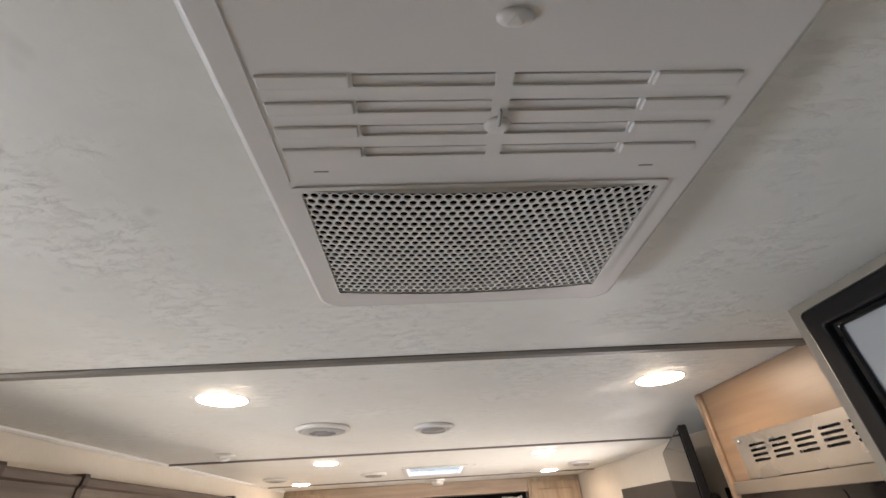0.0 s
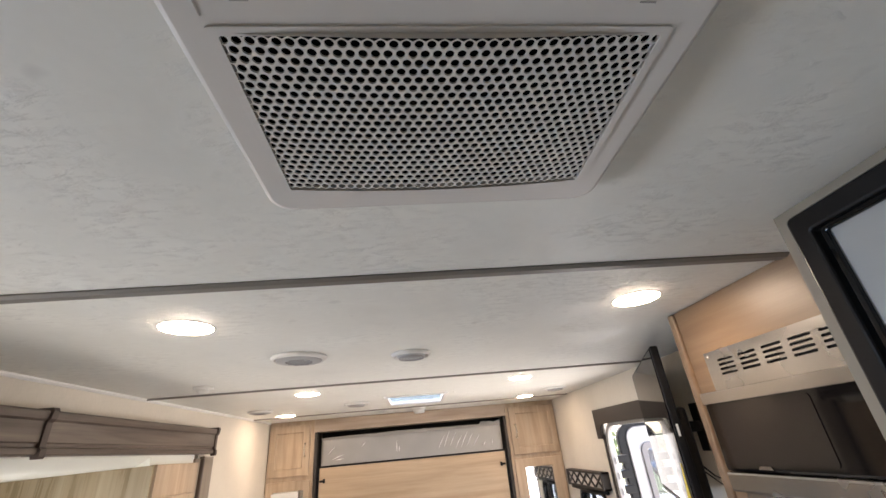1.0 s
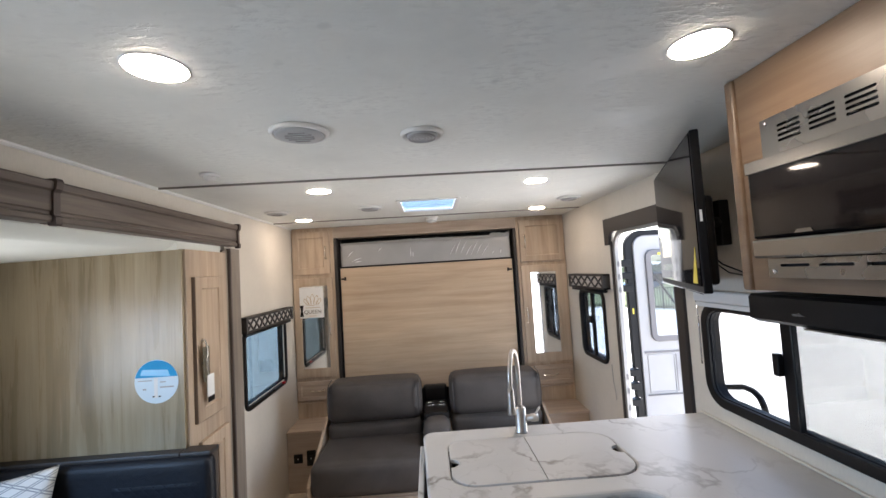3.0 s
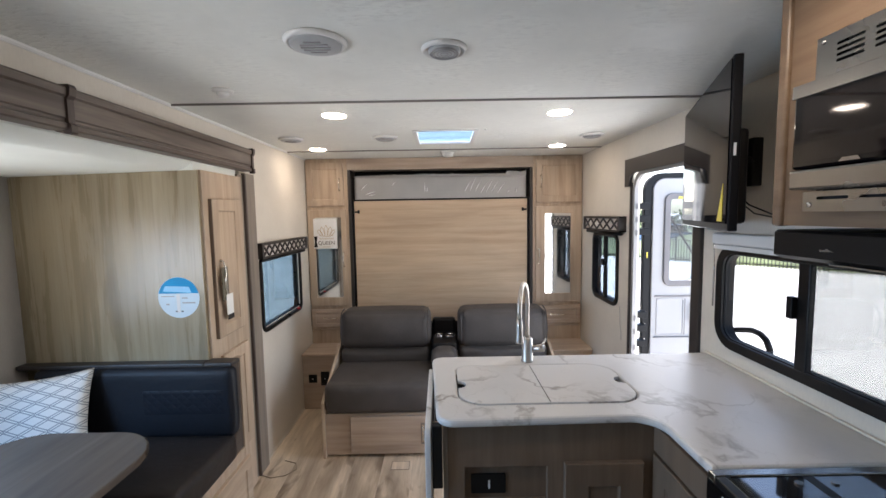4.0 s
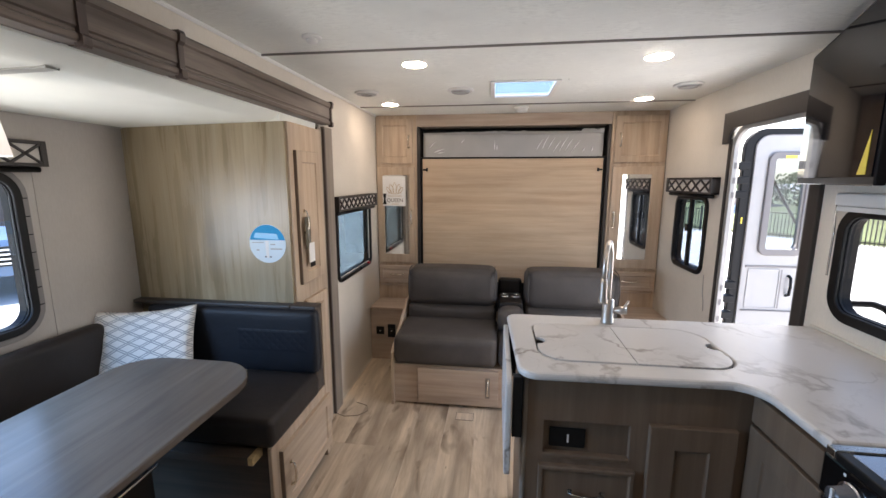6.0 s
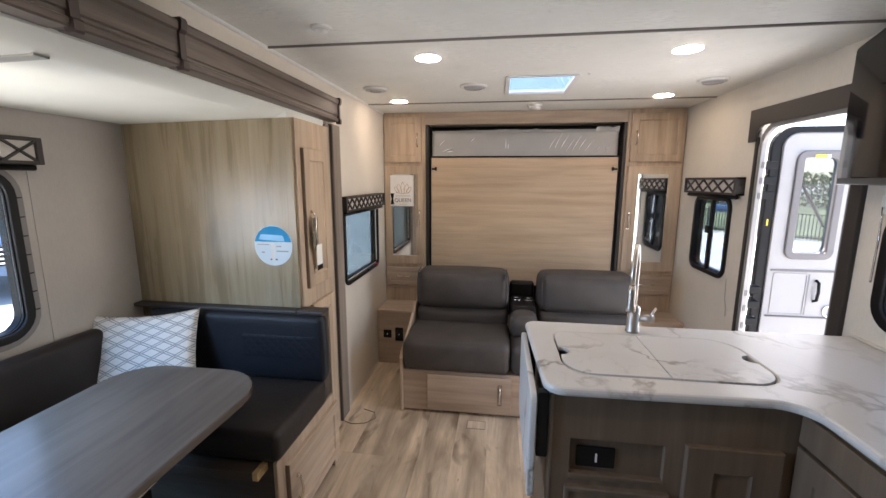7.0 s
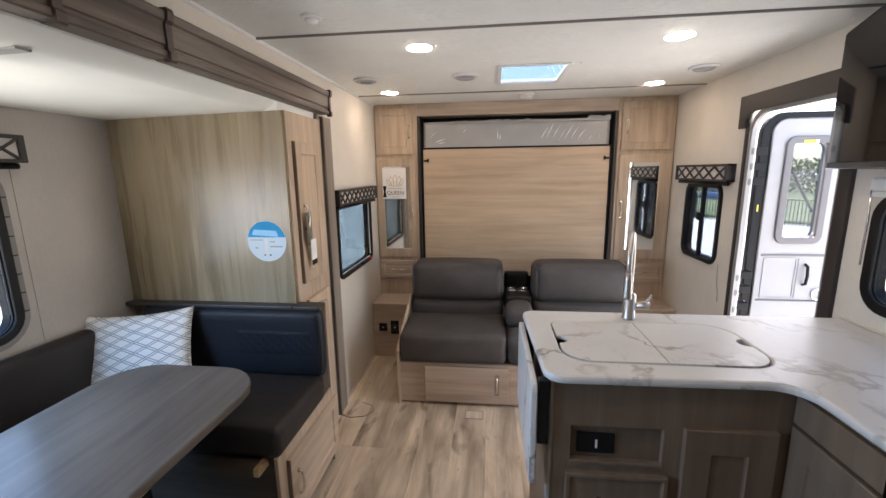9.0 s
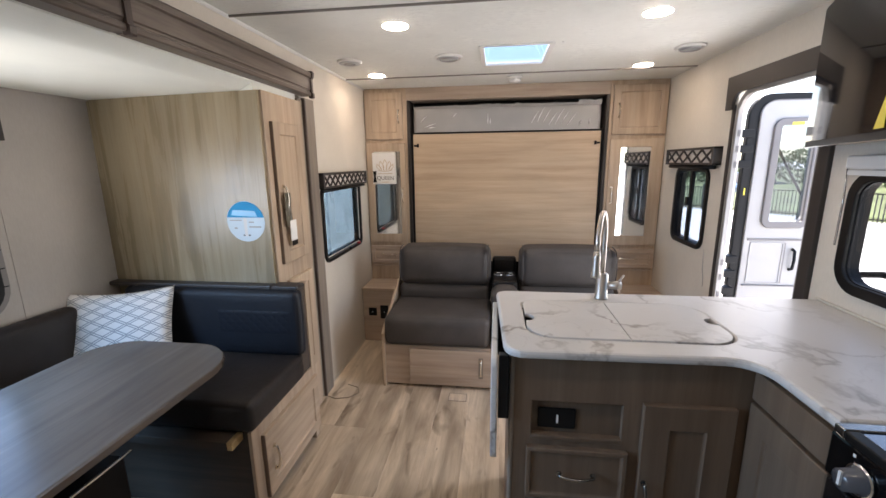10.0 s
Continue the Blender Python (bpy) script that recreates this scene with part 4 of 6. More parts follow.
def skylight():
    x0, x1, y0, y1 = 0.036, 0.366, 2.675, 3.085
    t = thing("skylight", ((x0 + x1) / 2, (y0 + y1) / 2, HIGH), "square roof vent skylight with white surround", "skylight", kind="structure")
    xc, yc = (x0 + x1) / 2, (y0 + y1) / 2
    part("surround", moved(plate(rounded(x1 - x0 + 0.05, y1 - y0 + 0.05, 0.02), 0.008, [rounded(x1 - x0, y1 - y0, 0.012)], 0.003), Matrix.Translation((xc, yc, HIGH - 0.008))), WHITE, t)
    part("well", moved(plate(rounded(x1 - x0 + 0.02, y1 - y0 + 0.02, 0.012), 0.009, [rounded(x1 - x0 - 0.002, y1 - y0 - 0.002, 0.010)]), Matrix.Translation((xc, yc, HIGH - 0.004))), WHITE, t)
    part("dome", moved(plate(rounded(x1 - x0 + 0.02, y1 - y0 + 0.02, 0.012), 0.004), Matrix.Translation((xc, yc, HIGH + 0.0065))), SKYGLASS, t).visible_shadow = False
    part("screw", disc(x1 + 0.06, y0 - 0.01, HIGH - 0.004, HIGH, 0.006, 12), WHITE, t)
    return t


skylight()


def air_conditioner():
    x0, x1, y0, y1 = 0.023, 0.430, 0.045, 0.588
    xc, yc = (x0 + x1) / 2, (y0 + y1) / 2
    zf = 1.976
    t = thing("air_conditioner", (xc, yc, HIGH), "off-white ceiling air conditioner panel with louvres and perforated grille", "air conditioner")
    # housing with slots for louvres and the grille
    slots = []
    for i in range(4):
        y = 0.2335 + i * 0.0212
        for a, b in ((0.124, 0.222), (0.234, 0.332)):
            slots.append([(px + (a + b) / 2 - xc, py + y + 0.005 - yc) for px, py in rounded(b - a, 0.0105, 0.001, 1)])
    grille = [(px + 0.225 - xc, py + 0.4405 - yc) for px, py in rounded(0.334, 0.195, 0.002, 1)]
    w, h = x1 - x0, y1 - y0
    body = plate(rounded(w - 0.026, h - 0.026, 0.022), 0.006, slots + [grille])
    part("face", moved(body, Matrix.Translation((xc, yc, zf))), ACPLASTIC, t)
    rim = bmesh.new()
    loops = []
    for ww, hh, rr, z in ((w, h, 0.03, HIGH), (w, h, 0.03, HIGH - 0.006), (w - 0.006, h - 0.006, 0.028, HIGH - 0.011), (w - 0.018, h - 0.018, 0.025, zf + 0.001), (w - 0.027, h - 0.027, 0.022, zf), (w - 0.06, h - 0.06, 0.02, zf + 0.004)):
        loops.append([rim.verts.new((xc + px, yc + py, z)) for px, py in rounded(ww, hh, rr)])
    for a, b in zip(loops[:-2], loops[1:-1]):
        for i in range(len(a)):
            j = (i + 1) % len(a)
            rim.faces.new((a[i], a[j], b[j], b[i]))
    for v in loops[-1]:
        rim.verts.remove(v)
    part("rim", smooth(rim), ACPLASTIC, t)
    # The black of this sheet is the shade behind holes and slots.
    part("plenum", box(x0 + 0.02, x1 - 0.02, y0 + 0.02, y1 - 0.02, zf + 0.013, zf + 0.017), PLENUM_SHADE, t, "near-black sheet for the shade inside the plenum")
    for i in range(4):
        y = 0.2335 + i * 0.0212
        for a, b in ((0.060, 0.122), (0.334, 0.396)):
            part("louvre_cover", box(a, b, y, y + 0.0105, zf - 0.0022, zf + 0.001, 0.001, 1), ACPLASTIC, t)
        for a, b in ((0.124, 0.222), (0.234, 0.332)):
            part("louvre", box(a, b, y + 0.0030, y + 0.0102, zf + 0.0025, zf + 0.011), ACPLASTIC, t)
    for x in (0.0555,):
        part("ridge", box(x - 0.0008, x + 0.0008, 0.055, 0.334, zf - 0.0012, zf + 0.001, 0.0004, 1), ACPLASTIC, t)
    # perforated grille
    bm = bmesh.new()
    pitch = 0.0092
    gx0, gx1, gy0, gy1 = 0.0595, 0.3905, 0.3452, 0.538
    row, y = 0, gy0 + pitch * 0.58

    def bowed(px):
        return zf - 0.001 - 0.007 * max(0.0, 1 - ((px - 0.225) / 0.1655) ** 2)
    rad_out, rad_in = pitch / math.sqrt(3), pitch * 0.385
    while y < gy1 - pitch * 0.5:
        x = gx0 + pitch * (0.5 if row % 2 == 0 else 1.0)
        while x < gx1 - pitch * 0.45:
            outer, inner = [], []
            for i in range(12):
                a = math.radians(30 * i)
                ro = rad_out if i % 2 else pitch / 2
                outer.append(bm.verts.new((x + ro * math.cos(a), y + ro * math.sin(a), bowed(x + ro * math.cos(a)))))
                inner.append(bm.verts.new((x + rad_in * math.cos(a), y + rad_in * math.sin(a), bowed(x + rad_in * math.cos(a)))))
            deep = [bm.verts.new((v.co.x, v.co.y, v.co.z + 0.0016)) for v in inner]
            for i in range(12):
                j = (i + 1) % 12
                bm.faces.new((outer[i], outer[j], inner[j], inner[i]))
                bm.faces.new((inner[i], inner[j], deep[j], deep[i]))
            x += pitch
        y += pitch * math.sqrt(3) / 2
        row += 1
    for edge in (gy0, gy1 - 0.003):
        line = [gx0 + (gx1 - gx0) * i / 24 for i in range(25)]
        strip = [(bm.verts.new((x, edge, zf + 0.001)), bm.verts.new((x, edge, bowed(x)))) for x in line]
        for a, b in zip(strip, strip[1:]):
            bm.faces.new((a[0], b[0], b[1], a[1]))
    part("grille", bm, ACPLASTIC, t, "perforated return-air grille")["kind"] = "stuff"
    part("grille_frame", moved(plate(rounded(0.340, 0.201, 0.003, 2), 0.004, [rounded(0.326, 0.187, 0.002, 2)]), Matrix.Translation((0.225, 0.441, zf - 0.002))), ACPLASTIC, t)
    for x in (0.085, 0.365):
        part("clip", box(x - 0.006, x + 0.006, 0.3225, 0.3235, zf - 0.0006, zf + 0.002), GREYPLASTIC, t)
    for y, rad, flat in ((0.277, 0.0105, 0.75), (0.197, 0.0115, 0.55)):
        k = part("knob", lathe([(rad, zf + 0.002), (rad, zf - 0.001), (rad * 0.9, zf - 0.0025), (rad * 0.5, zf - 0.003), (0.001, zf - 0.003)], 0.228, y, 24), ACPLASTIC, t)
        k.data.transform(Matrix.Translation((0, (y - yc) * (1 - flat), 0)) @ Matrix.Diagonal((1, flat, 1, 1)))
        if rad < 0.011:
            part("pointer", box(0.2268, 0.2292, y - 0.016, y - 0.002, zf - 0.006, zf - 0.001, 0.0008, 1), GREYPLASTIC, k)
        else:
            part("arrow", moved(plate([(-0.005, 0.003), (0.005, 0.003), (0, -0.003)], 0.0012), Matrix.Translation((0.228, y, zf - 0.0042))), ACPLASTIC, k)
    return t


air_conditioner()

# ---- fold-down bed wall ----
BED_Y = 3.75


def front_door(parent, name, x0, x1, z0, z1, y, mat, handle=None, rail=0.05, handle_mat=HANDLE):
    """A cabinet front facing the camera's end, with an optional handle: (x, z, length, upright)."""
    d = part(name, on_y(shaker(x1 - x0, z1 - z0, 0.018, min(rail, (z1 - z0) * 0.22, (x1 - x0) * 0.3)), (x0 + x1) / 2, y, (z0 + z1) / 2), mat, parent)
    if handle:
        hx, hz, ln, up = handle
        bm = bow_handle(ln)
        if up:
            moved(bm, TURN_90)
        part("handle", on_y(bm, hx, y - 0.018, hz), handle_mat, d, "polished nickel bow handle")
    return d


def side_front(parent, name, y0, y1, z0, z1, x, mat, facing, handle=None, rail=0.05, handle_mat=HANDLE):
    """A cabinet front in a plane across x; facing is +1 or -1."""
    bm = shaker(y1 - y0, z1 - z0, 0.018, min(rail, (z1 - z0) * 0.25, (y1 - y0) * 0.3))
    if facing < 0:
        moved(bm, Matrix.Diagonal((1, 1, -1, 1)))
    d = part(name, on_x(bm, x, (y0 + y1) / 2, (z0 + z1) / 2), mat, parent)
    if handle:
        hy, hz, ln, up = handle
        bm = bow_handle(ln)
        if up:
            moved(bm, TURN_90)
        if facing < 0:
            moved(bm, Matrix.Diagonal((1, 1, -1, 1)))
        part("handle", on_x(bm, x + facing * 0.018, hy, hz), handle_mat, d, "polished nickel bow handle")
    return d


def wardrobe(x0, x1, hinge_left, label):
    t = thing("wardrobe", ((x0 + x1) / 2, BED_Y, 0.41), label, "cabinet", "cabinets beside the fold-down bed")
    part("body", box(x0, x1, BED_Y + 0.001, FRONT - 0.004, 0.41, 1.998), MAPLE, t)
    part("face_frame", on_y(plate(rounded(x1 - x0, 1.588, 0.002, 1), 0.012), (x0 + x1) / 2, BED_Y, 1.204), MAPLE, t)
    hx = x1 - 0.075 if hinge_left else x0 + 0.075
    y = BED_Y - 0.012
    front_door(t, "upper_door", x0 + (0.008 if hinge_left else 0.022), x1 - (0.030 if hinge_left else 0.008), 1.612, 1.965, y, MAPLE, (hx + (0.012 if hinge_left else -0.012), 1.785, 0.09, True))
    a, b = (x0 + 0.008, x1 - 0.018) if hinge_left else (x0 + 0.018, x1 - 0.008)
    z0, z1 = 0.772, 1.580
    ma, mb, mz0, mz1 = (-0.884, -0.664, 0.845, 1.516) if hinge_left else (1.032, 1.247, 0.848, 1.520)
    shift_x, shift_z = (ma + mb - a - b) / 2, (mz0 + mz1 - z0 - z1) / 2
    opening = [(px + shift_x, pz + shift_z) for px, pz in rounded(mb - ma, mz1 - mz0, 0.003, 1)]
    d = part("mirror_door", on_y(plate(rounded(b - a, z1 - z0, 0.003, 1), 0.020, [opening], 0.003), (a + b) / 2, y, (z0 + z1) / 2), MAPLE, t)
    part("mirror", on_y(plate(rounded(mb - ma + 0.006, mz1 - mz0 + 0.006, 0.003, 1), 0.006), (ma + mb) / 2, y - 0.004, (mz0 + mz1) / 2), MIRROR, d, "mirror glass")
    bm = moved(bow_handle(0.11), TURN_90)
    part("handle", on_y(bm, (b - 0.028) if hinge_left else (a + 0.028), y - 0.020, 1.165), HANDLE, d, "polished nickel bow handle")
    front_door(t, "drawer", a, b, 0.590, 0.742, y, MAPLE_X, ((a + b) / 2, 0.668, 0.11, False), 0.03)
    part("niche_rail", box(x0 + 0.02, x1 - 0.02, y - 0.008, y, 0.565, 0.578, 0.002), MAPLE_X, t)
    return t


wardrobe(LEFT + 0.002, -0.605, True, "light maple wardrobe with mirrored door and a drawer")
wardrobe(0.935, RIGHT - 0.002, False, "light maple wardrobe with mirrored door and a drawer")

sign = thing("queen_sign", (-0.80, 3.712, 1.42), "white queen-bed promotion card with a gold crown on the mirror", "sign")
part("card", box(-0.894, -0.702, 3.7165, 3.7185, 1.258, 1.508), PAPER, sign)


def crown(xc, z, w, h):
    """Five overlapping pointed petals drawn in thin strokes over a curved foot."""
    bm = bmesh.new()
    for lean, top, half in ((0, 1.0, 0.15), (-0.30, 0.84, 0.15), (0.30, 0.84, 0.15), (-0.52, 0.56, 0.13), (0.52, 0.56, 0.13)):
        foot = xc + lean * w * 0.55
        tip = (xc + lean * w, z + h * top)
        for side in (-1, 1):
            pts = []
            for i in range(6):
                k = i / 5
                belly = side * half * w * (math.sin(math.pi * k) * 0.75 + (1 - k) * 0.35)
                pts.append((foot + (tip[0] - foot) * k + belly, 3.716, z + (tip[1] - z) * k))
            tube(pts, 0.0017, 6, bm)
    tube([(xc + w * 0.44 * k, 3.716, z - 0.008 + 0.010 * k * k) for k in (-1, -0.5, 0, 0.5, 1)], 0.0017, 6, bm)
    return bm


part("crown", crown(-0.790, 1.368, 0.128, 0.086), GOLD, sign, "gold crown print")


def lettering(name, text, size, m, mat, parent, label=""):
    cu = bpy.data.curves.new(name, "FONT")
    cu.body, cu.size, cu.align_x, cu.align_y, cu.extrude = text, size, "CENTER", "CENTER", 0.0004
    tmp = bpy.data.objects.new(name, cu)
    scene.collection.objects.link(tmp)
    me = bpy.data.meshes.new_from_object(tmp.evaluated_get(bpy.context.evaluated_depsgraph_get()))
    bpy.data.objects.remove(tmp)
    bm = bmesh.new()
    bm.from_mesh(me)
    bpy.data.meshes.remove(me)
    return part(name, moved(bm, m), mat, parent, label)


INKBROWN = plain("brown_ink", (0.12, 0.09, 0.06), 0.6)
lettering("word", "QUEEN", 0.043, Matrix.Translation((-0.790, 3.716, 1.305)) @ FACE_Y, INKBROWN, sign, "dark brown printed word")
part("line", box(-0.85, -0.73, 3.7160, 3.7166, 1.340, 1.343), GOLD, sign)
part("line", box(-0.82, -0.76, 3.7160, 3.7166, 1.272, 1.275), GOLD, sign)
part("tag", plate([(0, 0), (0.03, 0), (0.022, 0.045), (0.03, 0.09), (0, 0.09), (0.008, 0.045)], 0.002), BLACK, sign).matrix_local = Matrix.Translation(Vector((-0.892, 3.714, 1.272)) - Vector((-0.80, 3.712, 1.42))) @ FACE_Y @ Matrix.Translation(Vector((-0.80, 3.712, 1.42)))


def murphy_bed():
    t = thing("fold_down_bed", (0.165, BED_Y, 0.3), "folded-up wall bed with pale oak panel and wrapped mattress", "bed")
    x0, x1 = -0.585, 0.915
    part("header", box(-0.603, 0.933, BED_Y - 0.012, FRONT - 0.01, 1.905, 1.998, 0.002, 1), MAPLE_X, t)
    # A near-black sheet gives the shade behind the folded bed.
    part("recess", box(x0 - 0.018, x1 + 0.018, 3.93, 3.935, 0.3, 1.905), SHADOW, t, "near-black sheet for the shade behind the bed")
    for a, b in ((x0 - 0.018, x0 + 0.004), (x1 - 0.004, x1 + 0.018)):
        part("side_liner", box(a, b, BED_Y - 0.006, 3.93, 0.3, 1.905, 0.002, 1), BROWNTRIM, t)
    part("panel", box(x0 + 0.022, x1 - 0.022, 3.775, 3.795, 0.612, 1.648, 0.003), BEDWOOD, t, "pale oak bed underside panel")
    for a in (x0 + 0.006, x1 - 0.020):
        part("side_rail", box(a, a + 0.014, 3.772, 3.86, 0.60, 1.66, 0.003), BLACK, t)
    part("top_rail", box(x0 + 0.006, x1 - 0.006, 3.776, 3.80, 1.650, 1.662, 0.002, 1), BLACK, t)
    m = part("mattress", soft_box(x0 + 0.024, x1 - 0.024, 3.79, 3.925, 1.60, 1.862, 0.03, (0.004, 0.01, 0.008), 10), PLASTICWRAP, t, "grey mattress in clear plastic wrap")
    random.seed(11)
    folds = [(-0.50, 1.74, 0.05, 0.05), (-0.47, 1.70, 0.03, 0.09), (-0.44, 1.695, 0.006, 0.06), (-0.24, 1.775, 0.03, 0.03)]
    folds += [(0.035, 1.695, 0.105, 0.0), (0.052, 1.70, 0.07, 0.004)]
    folds += [(0.36 + 0.047 * i, 1.695 + 0.006 * (i % 3), 0.085 + 0.05 * random.random(), 0.05 + 0.02 * random.random()) for i in range(7)]
    folds += [(0.73, 1.70, 0.03, 0.02), (0.80, 1.70, 0.04, 0.01)]
    for x, z, ln, lean in folds:
        y = 3.784
        p = [(x, y, z), (x + lean * 0.45, y - 0.003, z + ln * 0.5), (x + lean, y, min(1.85, z + ln))]
        # Folds in the wrap, coloured white for the glints along them.
        part("wrap_fold", tube(p, [0.001, 0.0045, 0.001], 6), WRAP_GLINT, m)
    lip = bmesh.new()
    rows = []
    for i in range(91):
        x = x0 + 0.028 + (x1 - x0 - 0.056) * i / 90
        rise = 0.010 + 0.016 * abs(noise.noise(Vector((x * 5.0, 1.3, 0.0)))) + 0.010 * noise.noise(Vector((x * 21.0, 4.0, 0.0))) + (0.018 if x > 0.72 else 0.0)
        rows.append([lip.verts.new((x, 3.787 + 0.004 * noise.noise(Vector((x * 30, k, 2.0))) - 0.004 * k, 1.842 + (rise + 0.006) * k / 2)) for k in range(3)])
    for a, b in zip(rows, rows[1:]):
        for k in range(2):
            lip.faces.new((a[k], b[k], b[k + 1], a[k + 1]))
    part("wrap_lip", smooth(lip), CLEARWRAP, m, "crumpled clear plastic edge")
    for sx, s in ((x0 + 0.028, 1), (x1 - 0.028, -1)):
        l = part("latch", box(min(sx, sx + s * 0.04), max(sx, sx + s * 0.04), 3.760, 3.774, 1.552, 1.566, 0.003), BLACK, t)
        part("pin", disc(sx + s * 0.034, 3.760, 1.546, 1.574, 0.008, 12), BLACK, l)
    return t


CLEARWRAP = plain("clear_wrap", (0.34, 0.335, 0.32), 0.18, relief=0.4)
WRAP_GLINT = plain("plastic_fold_glint", (0.85, 0.85, 0.85), 0.25, relief=0)
murphy_bed()


def nightstand(x0, x1, label):
    t = thing("nightstand", ((x0 + x1) / 2, 3.6, 0), label, "cabinet", "nightstands beside the sofa")
    part("body", box(x0, x1, 3.46, BED_Y - 0.013, 0, 0.432), MAPLE_X, t)
    part("top", box(x0, x1, 3.445, BED_Y - 0.013, 0.432, 0.450, 0.003), MAPLE_X, t)
    part("back_board", box(x0, x1, BED_Y - 0.0125, BED_Y, 0, 0.409), MAPLE_X, t)
    return t


nightstand(LEFT + 0.004, -0.605, "maple nightstand box with black outlets on its front")
nightstand(0.935, RIGHT - 0.004, "maple nightstand box beside the sofa")
for x, w, h, lab in ((-0.868, 0.066, 0.066, "small square black usb outlet with a lit dot"), (-0.772, 0.066, 0.112, "black duplex wall outlet")):
    o = thing("wall_outlet", (x, 3.46, 0.25), lab, "outlet")
    part("plate", on_y(plate(rounded(w, h, 0.005), 0.006, (), 0.002), x, 3.4595, 0.25), BLACK, o)
    part("socket", on_y(plate(rounded(w * 0.5, h * 0.5, 0.003), 0.003), x, 3.4535, 0.25), GLOSSBLACK, o)
    part("dot", on_y(plate(rounded(0.008, 0.008, 0.003), 0.001), x, 3.4505, 0.25), WHITE, o)

# ---- theatre sofa ----


def sofa():
    t = thing("sofa", (0.16, 3.1, 0), "dark grey leatherette theatre sofa on a pale wood base", "sofa")
    part("base", box(-0.585, 0.93, 2.805, 3.44, 0.012, 0.282, 0.002, 1), MAPLE_X, t, "pale wood base")
    # Plinth in near-black, for the shade under the base.
    part("plinth", box(-0.43, 0.93, 2.85, 3.40, 0, 0.02), SHADOW, t)
    side = [(2.785, 0), (3.44, 0), (3.44, 0.60), (3.25, 0.585), (3.02, 0.47), (2.83, 0.395), (2.785, 0.36)]
    for x in (-0.603, 0.932):
        part("side_panel", on_x(plate(side, 0.018, (), 0.002), x, 0, 0), MAPLE, t, "thin pale wood end panel")
    for x0, x1, hx in ((-0.425, 0.10, 0.03), (0.24, 0.76, 0.30)):
        d = part("drawer", box(x0, x1, 2.787, 2.805, 0.028, 0.268, 0.002, 1), MAPLE_X, t)
        part("handle", on_y(moved(bow_handle(0.10), TURN_90), hx, 2.787, 0.155), HANDLE, d, "polished nickel bow handle")
        part("handle_plate", box(hx - 0.014, hx + 0.014, 2.7850, 2.7875, 0.085, 0.225), JAMBWOOD, d)
    for x0, x1 in ((-0.585, 0.085), (0.265, 0.925)):
        part("seat_cushion", soft_box(x0, x1, 2.775, 3.24, 0.288, 0.482, 0.042, (0.004, 0.012, 0.016), 9, 4), SOFA, t)
        part("lumbar_roll", soft_box(x0 + 0.015, x1 - 0.01, 3.17, 3.40, 0.44, 0.580, 0.04, (0.004, 0.022, 0.01), 9, 4), SOFA, t)
        part("head_roll", soft_box(x0 + 0.015, x1 - 0.01, 3.165, 3.41, 0.572, 0.842, 0.058, (0.006, 0.030, 0.012), 9, 4), SOFA, t)
        part("back_shell", box(x0 + 0.02, x1 - 0.02, 3.36, 3.44, 0.28, 0.80, 0.02), BLACK, t)
        for s in (x0 + 0.03, x1 - 0.025):
            for i in range(3):
                e = s + (0.012 if s < (x0 + x1) / 2 else -0.012) * i
                # Dark slim tubes draw the shade in the corner tucks.
                part("pleat", tube([(e, 3.150 + 0.002 * i, 0.800 - 0.004 * i), (e, 3.172, 0.828), (e, 3.20, 0.842)], [0.001, 0.003, 0.001], 6), DINETTE, t)
            part("seam", tube([(s, 3.16, 0.60), (s, 3.135, 0.70), (s, 3.145, 0.785), (s, 3.19, 0.838), (s, 3.28, 0.848)], 0.0035, 6), SOFA, t)
    c = part("console", box(0.092, 0.258, 3.08, 3.40, 0.285, 0.64, 0.02, 3), BLACK, t, "black centre console")
    part("console_pad", soft_box(0.086, 0.264, 2.94, 3.17, 0.465, 0.612, 0.05, (0, 0.01, 0.012), 6, 4), SOFA, c)
    part("console_seat", soft_box(0.090, 0.260, 2.785, 3.1, 0.288, 0.470, 0.05, (0, 0.01, 0.012), 6, 4), SOFA, c)
    part("console_back", box(0.088, 0.262, 3.35, 3.42, 0.60, 0.745, 0.02), BLACK, c)
    for x, y in ((0.135, 3.26), (0.215, 3.26)):
        part("cup_holder", lathe([(0.036, 0.636), (0.036, 0.645), (0.0345, 0.647), (0.0325, 0.645), (0.032, 0.641), (0.001, 0.6405)], x, y, 24), CHROME, c, "chrome cup holder ring")
        # Flat near-black disc paints the shade inside the ring.
        part("cup_well", disc(x, y, 0.6408, 0.642, 0.0318, 24), SHADOW, c, "near-black disc for the shade in the cup holder")
    return t


sofa()

# ---- pantry in the slide-out ----


